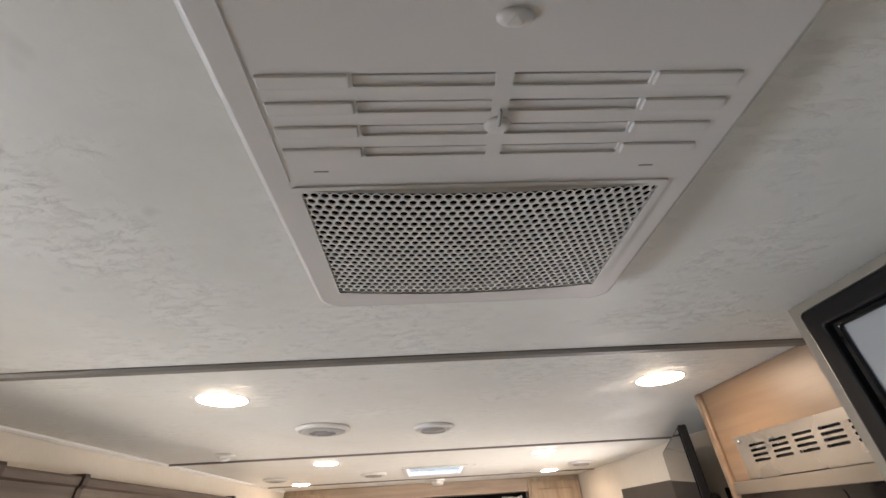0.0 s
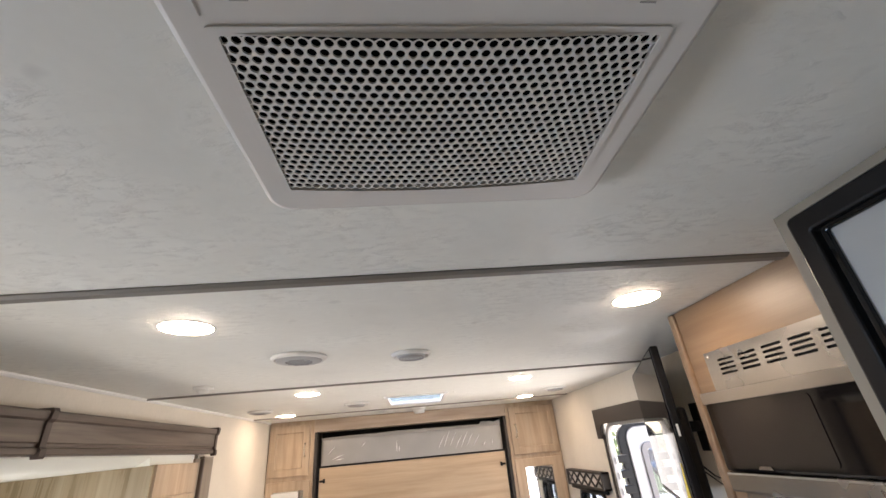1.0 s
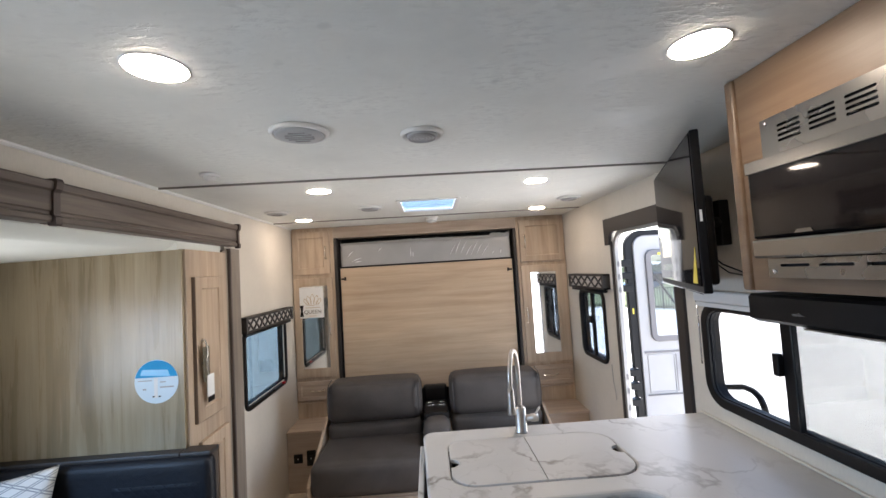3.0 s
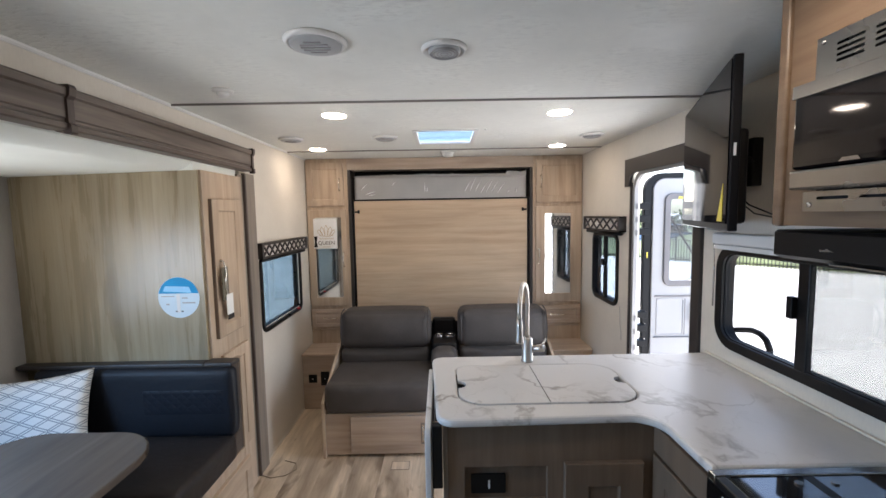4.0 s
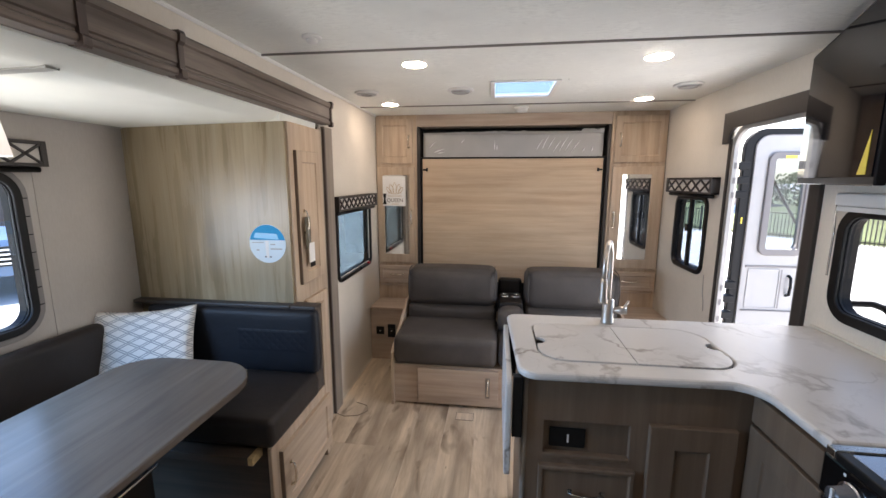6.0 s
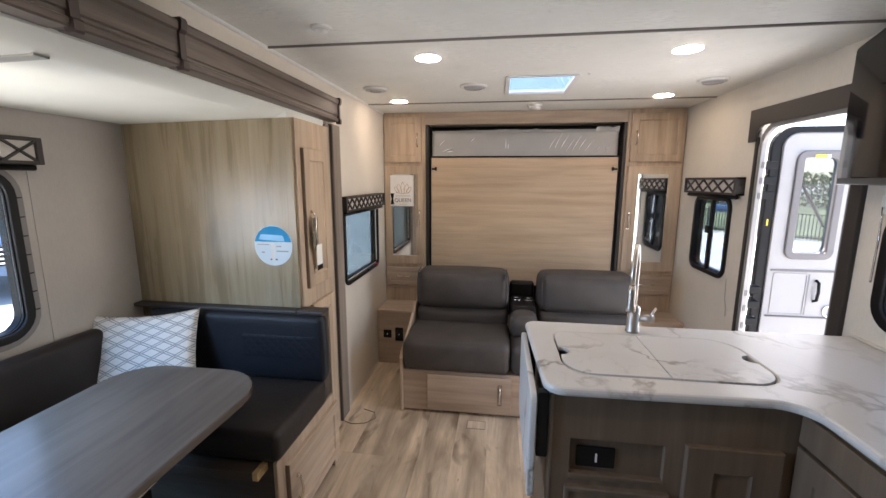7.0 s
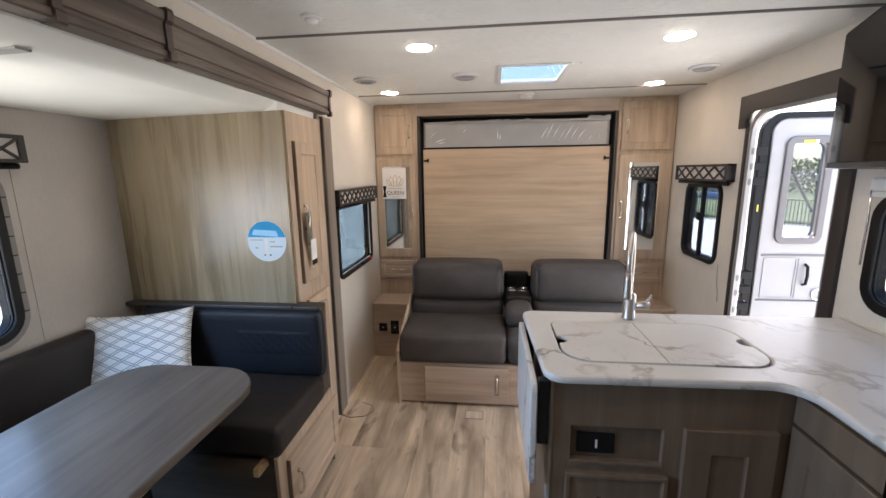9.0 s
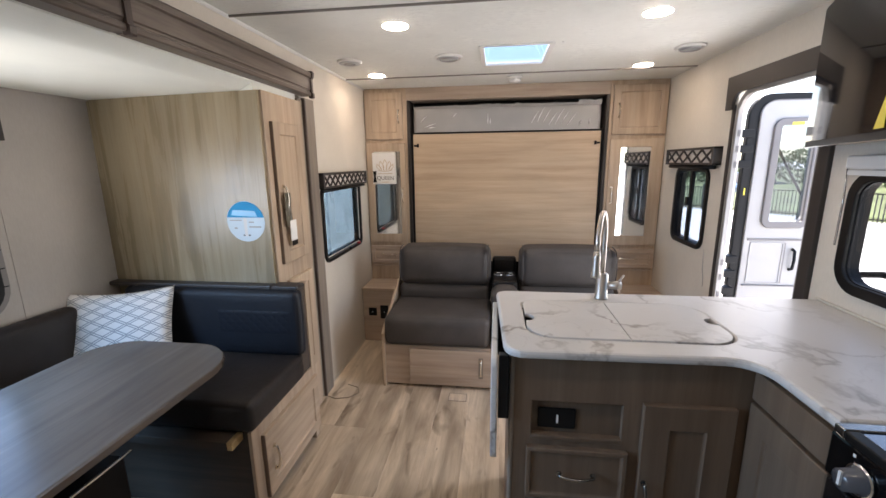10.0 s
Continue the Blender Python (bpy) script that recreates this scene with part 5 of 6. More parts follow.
def pantry():
    x1, y0, y1 = -0.935, 2.195, 2.575
    t = thing("pantry", (-1.36, 2.38, 0), "tall pantry cabinet with grey-green panel side and maple front", "cabinet")
    part("side_panel", box(SLIDE_X, x1, y0, y0 + 0.016, 0, SLIDE_TOP + 0.010), SLIDEWOOD, t, "grey-green wood-grain side panel")
    part("body", box(SLIDE_X, x1 - 0.004, y0 + 0.016, y1, 0, SLIDE_TOP + 0.012), MAPLE, t)
    part("face_frame", box(x1 - 0.003, x1 + 0.012, y0 + 0.012, 2.575, 0, SLIDE_TOP + 0.012), MAPLE, t)
    d = side_front(t, "tall_door", 2.250, 2.515, 0.945, 1.618, x1 + 0.012, MAPLE, 1, (2.29, 1.265, 0.11, True), 0.055)
    side_front(t, "lower_door", 2.275, 2.53, 0.30, 0.855, x1 + 0.012, MAPLE, 1, None, 0.055)
    part("edge_band", box(x1 + 0.0125, x1 + 0.0285, 2.2487, 2.2499, 0.947, 1.616), EDGEBROWN, d, "dark brown edge band")
    part("cord", tube([(x1 + 0.052, 2.292, 1.255), (x1 + 0.053, 2.286, 1.19), (x1 + 0.053, 2.302, 1.14), (x1 + 0.052, 2.297, 1.255)], 0.001, 5), PAPER, d)
    part("tag", box(x1 + 0.049, x1 + 0.051, 2.262, 2.315, 1.13, 1.29), TAGBROWN, d, "olive brown hanging tag")
    part("tag", box(x1 + 0.052, x1 + 0.054, 2.285, 2.345, 1.055, 1.155), PAPER, d, "white hanging tag")
    part("tag_foot", box(x1 + 0.0525, x1 + 0.0545, 2.29, 2.345, 1.030, 1.054), BLACK, d)
    return t


pantry()


def sticker():
    """Round product picture: blue upper half, pale lower half with a post."""
    xc, zc, rad, y = -1.054, 1.163, 0.0955, 2.1945
    t = thing("round_sticker", (xc, y, zc), "round blue and white picture sticker on the pantry side", "sticker")
    full = [(rad * math.cos(2 * math.pi * i / 40), rad * math.sin(2 * math.pi * i / 40)) for i in range(40)]
    part("disc", on_y(plate(full, 0.001), xc, y, zc), STICKERPALE, t)
    cap = [(rad * 0.985 * math.cos(radians(a)), rad * 0.985 * math.sin(radians(a))) for a in range(12, 170, 6)]
    part("upper_field", on_y(plate(cap, 0.0006), xc, y - 0.001, zc), STICKERBLUE, t, "blue upper field")
    part("band", on_y(plate([(-0.07, 0.030), (0.06, 0.022), (0.05, 0.050), (-0.06, 0.055)], 0.0005), xc, y - 0.0016, zc), plain("sticker_mid", (0.18, 0.52, 0.80), 0.35), t)
    part("post", on_y(plate([(-0.010, -0.07), (0.004, -0.07), (0.006, 0.016), (-0.012, 0.016)], 0.0005), xc, y - 0.001, zc), PAPER, t)
    for a, b, c, e in ((-0.08, -0.02, 0.004, 0.008), (0.015, 0.075, -0.028, -0.022), (0.015, 0.04, -0.005, 0.0), (-0.06, -0.045, -0.035, -0.028)):
        part("mark", on_y(plate([(a, c), (b, c), (b, e), (a, e)], 0.0005), xc, y - 0.001, zc), GREYPLASTIC, t)
    for a in (-0.018, 0.008):
        part("mark", on_y(plate([(a, -0.068), (a + 0.010, -0.068), (a + 0.010, -0.062), (a, -0.062)], 0.0005), xc, y - 0.001, zc), BLACK, t)
    return t


sticker()

# ---- dinette ----


def bench():
    t = thing("dinette_bench", (-1.3, 1.95, 0), "dinette bench with black vinyl cushions on a pale wood base", "bench")
    xr = -0.830
    # Below the seat the shade is part of the wood's colour.
    part("base", box(SLIDE_X + 0.002, xr, 1.735, 2.188, 0.035, 0.398), BENCHDARK, t, "brown wood front and inside, darkened for its shade")
    part("end_panel", box(xr, xr + 0.016, 1.713, 2.278, 0.045, 0.408, 0.002, 1), MAPLE, t, "pale wood aisle end")
    d = side_front(t, "door", 1.772, 2.264, 0.066, 0.357, xr + 0.016, MAPLE_Y, 1, (1.822, 0.222, 0.105, True), 0.050)
    part("edge_band", box(xr + 0.016, xr + 0.0325, 1.7707, 1.7719, 0.068, 0.355), EDGEBROWN, d, "dark brown edge band")
    for y0, y1 in ((1.713, 1.752), (2.236, 2.278)):
        part("foot", box(xr - 0.02, xr + 0.016, y0, y1, 0, 0.05, 0.002, 1), MAPLE, t)
    part("back_post", box(xr - 0.02, xr + 0.018, 2.240, 2.280, 0.045, 0.856, 0.002, 1), MAPLE, t, "pale wood back end")
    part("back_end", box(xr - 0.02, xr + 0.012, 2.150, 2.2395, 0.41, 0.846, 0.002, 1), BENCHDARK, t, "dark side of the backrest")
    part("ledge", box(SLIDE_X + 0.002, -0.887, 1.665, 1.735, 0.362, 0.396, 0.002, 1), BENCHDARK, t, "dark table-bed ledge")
    part("ledge_end", box(-0.887, -0.864, 1.665, 1.735, 0.362, 0.396, 0.002, 1), RAWWOOD, t, "raw pine ledge end")
    part("seat_cushion", soft_box(SLIDE_X + 0.01, xr + 0.027, 1.708, 2.16, 0.404, 0.528, 0.026, (0.004, 0.006, 0.008), 10, 4), DINETTE, t)
    part("back_cushion", soft_box(-1.70, -0.794, 2.118, 2.19, 0.520, 0.848, 0.03, (0.004, 0.0, 0.004), 10, 4), DINETTE_BACK, t)
    part("piping", tube([(-0.798, 2.140, 0.54), (-0.798, 2.136, 0.68), (-0.800, 2.140, 0.82), (-0.828, 2.148, 0.845)], 0.004, 6), BLACK, t)
    part("quilted_band", soft_box(-1.20, -0.835, 2.1176, 2.133, 0.638, 0.75, 0.002, (0, 0, 0), 6, 2), QUILT, t, "diamond-quilted band")
    part("cap", box(SLIDE_X + 0.002, -0.931, 2.140, 2.193, 0.847, 0.867, 0.006), BROWNTRIM, t, "dark cap rail behind the cushion")
    part("cap", box(-0.9312, xr + 0.030, 2.140, 2.216, 0.847, 0.867, 0.006), BROWNTRIM, t, "dark cap over the backrest end")
    part("wall_cushion", soft_box(SLIDE_X + 0.002, SLIDE_X + 0.07, 0.60, 1.93, 0.49, 0.822, 0.03, (0.008, 0.004, 0.006), 10, 4), WALLCUSHION, t, "brown-black cushion along the wall")
    return t


bench()


def pillow():
    t = thing("throw_pillow", (-1.60, 1.95, 0.48), "white throw pillow with grey diamond lattice print, leaning", "pillow")
    n, w, h = 22, 0.45, 0.42
    bm = bmesh.new()
    uv = bm.loops.layers.uv.new("print")
    grid, flat = {}, {}
    for s in (-1, 1):
        for i in range(n + 1):
            for j in range(n + 1):
                u, v = -1 + 2 * i / n, -1 + 2 * j / n
                rim = abs(u) > 0.999 or abs(v) > 0.999
                key = (0 if rim else s, i, j)
                if key in grid:
                    continue
                x = u * w / 2 * (1 - 0.08 * (1 - v * v) * abs(u))
                z = v * h / 2 * (1 - 0.10 * (1 - u * u) * abs(v))
                d = 0.055 * ((1 - u * u) * (1 - v * v)) ** 0.45
                d += 0.006 * noise.noise(Vector((u * 2.2, v * 2.2, s * 3)))
                grid[key] = bm.verts.new((x, 0 if rim else s * d, z))
                flat[grid[key]] = (u * w / 2, v * h / 2)
    for s in (-1, 1):
        def g(i, j):
            rim = i in (0, n) or j in (0, n)
            return grid[(0 if rim else s, i, j)]
        for i in range(n):
            for j in range(n):
                bm.faces.new((g(i, j), g(i + 1, j), g(i + 1, j + 1), g(i, j + 1)))
    for f in bm.faces:
        for lp in f.loops:
            lp[uv].uv = flat[lp.vert]
    part("cover", moved(smooth(bm), Matrix.Translation((-1.578, 1.965, 0.668)) @ pose(0, 0, 0, -18, -1, 20)), PILLOW, t)
    return t


pillow()


def table():
    t = thing("dinette_table", (-1.16, 1.4, 0), "grey wood-grain laminate dinette table with rounded corners", "table")
    x0, x1, y0, y1 = -1.475, -0.868, 0.80, 1.825
    bm = plate(rounded(x1 - x0, y1 - y0, (0.20, 0.16, 0.1, 0.1), 10), 0.028, (), 0.006)
    part("tabletop", moved(bm, Matrix.Translation(((x0 + x1) / 2, (y0 + y1) / 2, 0.692))), TABLEWOOD, t)
    # Guessed pedestal; its black carries the shade under the tabletop.
    part("pedestal", box(-1.36, -1.12, 0.9, 1.48, 0.0, 0.470, 0.006), BLACK, t, "pedestal box, black for the shade under the table")
    part("pedestal_neck", box(-1.31, -1.17, 1.0, 1.40, 0.470, 0.692, 0.006), BLACK, t)
    part("metal_edge", box(-1.122, -1.114, 0.9, 1.505, 0.466, 0.474, 0.002), CHROME, t, "chrome edge strip")
    return t


table()


def pendant():
    x, y = -1.208, 1.200
    t = thing("pendant_lamp", (x, y, SLIDE_TOP), "lit pendant lamp with white glass shade over the table", "lamp")
    part("canopy", lathe([(0.05, SLIDE_TOP + 0.002), (0.05, SLIDE_TOP - 0.006), (0.02, SLIDE_TOP - 0.016)], x, y, 20), BROWNTRIM, t)
    part("stem", tube([(x, y, SLIDE_TOP - 0.01), (x, y, 1.67)], 0.006, 8), BROWNTRIM, t)
    part("shade", lathe([(0.012, 1.674), (0.042, 1.672), (0.046, 1.666), (0.066, 1.532), (0.063, 1.532), (0.043, 1.664)], x, y, 32), SHADEGLOW, t, "white glass shade")
    part("collar", lathe([(0.010, 1.690), (0.030, 1.684), (0.030, 1.673)], x, y, 20), BROWNTRIM, t)
    return t


pendant()

# ---- kitchen ----
TOP = 0.89


def countertop():
    t = thing("countertop", (0.7, 1.8, TOP), "white marble-look laminate countertop, L-shaped with rounded corners", "countertop")
    r = 0.06
    out = []
    def arc(cx, cy, rad, a0, a1, k=7):
        for i in range(k + 1):
            a = radians(a0 + (a1 - a0) * i / k)
            out.append((cx + rad * math.cos(a), cy + rad * math.sin(a)))
    out.append((RIGHT - 0.001, 1.280))
    out.append((RIGHT - 0.001, 2.105))
    arc(0.118 + 0.045, 2.105 - 0.045, 0.045, 90, 180)
    arc(0.140 + r, 1.534 + r, r, 180, 270)
    arc(0.745, 1.465, 0.08, 90, 0)
    out.append((0.826, 1.280))
    hole = [(px + 0.531, py + 1.812) for px, py in rounded(0.630, 0.348, (0.10, 0.05, 0.09, 0.09), 6)]
    bm = plate(out, 0.026, [hole], 0.009)
    part("top", moved(bm, Matrix.Translation((0, 0, TOP - 0.026))), MARBLE, t)
    part("backsplash", box(RIGHT - 0.012, RIGHT - 0.001, 1.282, 2.10, TOP + 0.001, TOP + 0.010, 0.003), WALL, t, "thin cream sealing strip at the wall")
    # folded-down end flap
    f = part("flap", on_x(plate(rounded(0.535, 0.345, (0.03, 0.03, 0.03, 0.03)), 0.020, (), 0.004), 0.104, 1.815, 0.680), MARBLE, t, "folded-down marble-look leaf")
    for y in (1.565, 1.99):
        part("bracket", box(0.1265, 0.1585, y - 0.012, y + 0.018, 0.655, 0.862, 0.003), BLACK, f, "black folding bracket")
    return t


countertop()


def sink():
    t = thing("sink", (0.525, 1.812, TOP), "sink set in the countertop under marble-look cover boards", "sink")
    part("basin", moved(plate(rounded(0.628, 0.346, 0.06), 0.17, [rounded(0.608, 0.326, 0.05)]), Matrix.Translation((0.531, 1.812, TOP - 0.20))), STEEL, t)
    part("bottom", box(0.225, 0.837, 1.64, 1.985, TOP - 0.205, TOP - 0.20), STEEL, t)
    full = [(px + 0.531, py + 1.812) for px, py in rounded(0.624, 0.342, (0.098, 0.048, 0.088, 0.088), 6)]
    def notch(cx, cy, s):
        return [(cx + s * 0.030 * math.sin(radians(a)), cy - 0.030 * math.cos(radians(a))) for a in range(0, 181, 20)]
    left = [p for p in full if p[0] < 0.52]
    right = [p for p in full if p[0] > 0.53]
    lt = [p for p in left if p[1] > 1.812]
    lb = [p for p in left if p[1] <= 1.812]
    rt = [p for p in right if p[1] > 1.812]
    rb = [p for p in right if p[1] <= 1.812]
    outline_l = [(0.5235, 1.982)] + lt + list(reversed(notch(0.2200, 1.800, 1))) + lb + [(0.5235, 1.642)]
    part("cover_board", moved(plate(outline_l, 0.012, (), 0.0015), Matrix.Translation((0, 0, TOP - 0.0105))), MARBLE, t)
    outline_r = [(0.5265, 1.642)] + rb + notch(0.8420, 1.818, -1) + rt + [(0.5265, 1.982)]
    part("cover_board", moved(plate(outline_r, 0.012, (), 0.0015), Matrix.Translation((0, 0, TOP - 0.0105))), MARBLE, t)
    return t


sink()


def faucet():
    x, y, z = 0.528, 2.035, TOP
    t = thing("faucet", (x, y, z), "brushed nickel pull-down kitchen faucet with side lever", "faucet")
    part("base", lathe([(0.026, z), (0.026, z + 0.006), (0.023, z + 0.010), (0.0225, z + 0.098), (0.014, z + 0.106)], x, y, 24), NICKEL, t)
    dx, dy = -0.064, -0.160
    pts = [(x, y, z + 0.10), (x, y, z + 0.20), (x, y, z + 0.255)]
    for i in range(1, 13):
        a = math.pi * i / 12
        s = (1 - math.cos(a)) / 2
        pts.append((x + dx * s, y + dy * s, z + 0.255 + 0.095 * math.sin(a)))
    pts.append((x + dx, y + dy, z + 0.215))
    part("neck", tube(pts, 0.0090, 14), NICKEL, t)
    part("spray_head", lathe([(0.0105, z + 0.225), (0.0125, z + 0.20), (0.013, z + 0.165), (0.0165, z + 0.138), (0.0158, z + 0.130)], x + dx, y + dy, 20), NICKEL, t)
    part("joint", tube([(x + 0.012, y, z + 0.055), (x + 0.042, y, z + 0.055), (x + 0.043, y, z + 0.055), (x + 0.072, y, z + 0.055)], [0.0135, 0.0135, 0.016, 0.016], 16), NICKEL, t)
    part("lever", tube([(x + 0.060, y, z + 0.062), (x + 0.068, y - 0.003, z + 0.078), (x + 0.078, y - 0.006, z + 0.098)], [0.006, 0.0045, 0.004], 10), NICKEL, t)
    return t


faucet()


def island():
    yf, z1 = 1.572, TOP - 0.027
    t = thing("island_cabinet", (0.48, 1.8, 0), "taupe wood peninsula cabinet with drawers and a door", "cabinet")
    niche = [(0.229, 0.597), (0.496, 0.597), (0.496, 0.712), (0.229, 0.712)]
    part("face_frame", on_y(plate([(0.167, 0.0), (0.852, 0.0), (0.852, z1), (0.167, z1)], 0.02, [niche], 0.0015), 0, yf + 0.02, 0), ISLEWOOD, t)
    part("niche_back", box(0.215, 0.510, yf + 0.0215, yf + 0.030, 0.585, 0.724), ISLEWOOD, t, "recessed panel around the outlet")
    part("niche_sill", box(0.228, 0.497, yf - 0.004, yf - 0.0005, 0.582, 0.596, 0.0015, 1), ISLEWOOD, t)
    part("side", box(0.167, 0.185, yf + 0.02, 2.075, 0.0, z1, 0.002, 1), ISLEWOOD, t)
    part("edge_post", box(0.160, 0.176, yf - 0.004, yf + 0.03, 0.0, z1, 0.006), JAMBWOOD, t, "rounded pale corner post")
    part("back", box(0.185, 1.34, 2.058, 2.075, 0.0, z1), ISLEWOOD, t)
    d = front_door(t, "drawer", 0.216, 0.514, 0.385, 0.562, yf, ISLEWOOD, (0.367, 0.478, 0.10, False), 0.012, STEEL)
    front_door(t, "drawer", 0.216, 0.514, 0.10, 0.372, yf, ISLEWOOD, (0.367, 0.24, 0.10, False), 0.012, STEEL)
    front_door(t, "door", 0.548, 0.80, 0.10, 0.728, yf, ISLEWOOD, (0.565, 0.42, 0.10, True), 0.075, STEEL)
    return t


island()
o = thing("wall_outlet", (0.295, 1.593, 0.66), "black outlet plate with a white slot on the island front", "outlet")
part("plate", on_y(plate(rounded(0.114, 0.068, 0.005), 0.006, (), 0.002), 0.307, 1.5933, 0.646), BLACK, o)
part("switch", on_y(plate(rounded(0.006, 0.028, 0.001), 0.002), 0.309, 1.5873, 0.644), PAPER, o, "white slot")


def base_cabinet():
    xf, z1 = 0.850, TOP - 0.027
    t = thing("base_cabinet", (1.05, 1.4, 0), "greyish wood base cabinet beside the stove", "cabinet")
    part("body", box(xf, 1.34, 1.284, 1.60, 0.0, z1), ISLEWOOD, t)
    part("drawer", on_x(moved(plate(rounded(0.275, 0.085, 0.002, 1), 0.016, (), 0.002), Matrix.Diagonal((1, 1, -1, 1))), xf, 1.430, 0.806), ISLEWOOD, t)
    side_front(t, "door", 1.294, 1.566, 0.10, 0.752, xf, ISLEWOOD, -1, None, 0.07)
    return t


base_cabinet()


KNOB = plain("knob_grey", (0.07, 0.07, 0.075), 0.25, spec=0.6)


def stove():
    x0, x1, y0, y1 = 0.822, 1.335, 0.715, 1.277
    t = thing("stove", (1.07, 0.98, 0), "black gas range with folded glass cover and steel strip", "stove")
    part("body", box(x0 + 0.01, x1, y0, y1, 0.02, 0.855, 0.004), BLACK, t)
    part("control_panel", box(x0 - 0.012, x0 + 0.01, y0, y1, 0.775, 0.872, 0.006), GLOSSBLACK, t)
    part("oven_door", box(x0 - 0.008, x0 + 0.01, y0 + 0.004, y1 - 0.004, 0.30, 0.765, 0.006), SMOKE, t, "dark glass oven door")
    part("oven_handle", tube([(x0 - 0.01, y0 + 0.05, 0.715), (x0 - 0.045, y0 + 0.05, 0.715), (x0 - 0.045, y1 - 0.05, 0.715), (x0 - 0.01, y1 - 0.05, 0.715)], 0.009, 10), STEEL, t)
    part("glass_cover", box(x0 + 0.02, x1 - 0.01, y0 + 0.01, y1 - 0.028, 0.876, 0.884, 0.002), COOKGLASS, t, "folded black glass cover")
    part("glass_split", box(x0 + 0.20, x0 + 0.225, y0 + 0.01, y1 - 0.028, 0.8835, 0.8845), BLACK, t)
    part("rail", box(x0 - 0.008, x1, y1 - 0.026, y1, 0.852, 0.888, 0.003), STEEL, t, "brushed steel rear strip")
    part("front_lip", box(x0 - 0.010, x0 + 0.018, y0, y1 - 0.028, 0.868, 0.888, 0.004), BLACK, t)
    for x in (x0 + 0.17, x0 + 0.255):
        part("hinge_cap", disc(x, y1 - 0.055, 0.884, 0.888, 0.009, 14), STEEL, t)
    for i in range(4):
        y = y1 - 0.085 - i * 0.115
        k = part("knob", tube([(x0 - 0.012, y, 0.820), (x0 - 0.020, y, 0.820), (x0 - 0.022, y, 0.820), (x0 - 0.048, y, 0.820)], [0.027, 0.027, 0.0225, 0.0205], 24), KNOB, t)
        part("rim", tube([(x0 - 0.0135, y, 0.820), (x0 - 0.0175, y, 0.820)], 0.031, 28), CHROME, k, "chrome rim")
        part("pointer", box(x0 - 0.052, x0 - 0.040, y - 0.003, y + 0.003, 0.809, 0.838), WHITE, k)
        part("mark", box(x0 - 0.0128, x0 - 0.0118, y + 0.020, y + 0.026, 0.854, 0.860), WHITE, t)
    return t


stove()


def hood():
    t = thing("range_hood", (1.1, 0.97, 1.44), "black range hood under the microwave cabinet", "range hood")
    x0 = 0.962
    side = [(x0, 1.418), (x0 + 0.02, 1.408), (RIGHT - 0.002, 1.408), (RIGHT - 0.002, 1.476), (x0 + 0.008, 1.476), (x0, 1.470)]
    part("body", sweep(side, "y", 0.705, 1.292), BLACK, t)
    part("badge", on_x(moved(plate([(-0.016, -0.002), (0.014, -0.004), (0.018, 0.001), (0.004, 0.0015), (0.0, 0.005), (-0.004, 0.0015)], 0.0015), Matrix.Diagonal((1, 1, -1, 1))), x0, 1.157, 1.437), STEEL, t, "small silver badge")
    for y in (0.82, 0.87):
        part("button", tube([(x0 - 0.008, y, 1.445), (x0 + 0.002, y, 1.445)], 0.008, 12), GREYPLASTIC, t)
    part("filter", box(0.97, 1.27, 0.80, 1.16, 1.405, 1.4085), STEEL, t)
    return t


hood()


def upper_cabinet():
    x0, y0, y1, z0 = 0.952, 0.705, 1.272, 1.487
    t = thing("microwave_cabinet", (1.15, 0.98, z0), "warm maple overhead cabinet housing the microwave", "cabinet")
    face = [(y0, z0), (y1, z0), (y1, 1.998), (y0, 1.998)]
    hole = [(y0 + 0.012, 1.545), (1.180, 1.545), (1.180, 1.858), (y0 + 0.012, 1.858)]
    # Face in the darkened maple; the ceiling light stands right beside it.
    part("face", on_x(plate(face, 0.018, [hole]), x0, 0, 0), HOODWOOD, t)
    part("end_panel", box(x0 + 0.018, RIGHT - 0.002, y1 - 0.018, y1, z0, 1.998), MAPLE, t)
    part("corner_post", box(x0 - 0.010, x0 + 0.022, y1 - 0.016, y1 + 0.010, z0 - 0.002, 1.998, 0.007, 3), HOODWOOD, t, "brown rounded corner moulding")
    part("bottom", box(x0 + 0.018, RIGHT - 0.002, y0, y1 - 0.018, z0, z0 + 0.015), MAPLE_Y, t)
    # Back of the housing, coloured near-black for the shade inside.
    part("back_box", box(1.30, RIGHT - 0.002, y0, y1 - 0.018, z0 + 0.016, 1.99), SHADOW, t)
    return t


upper_cabinet()


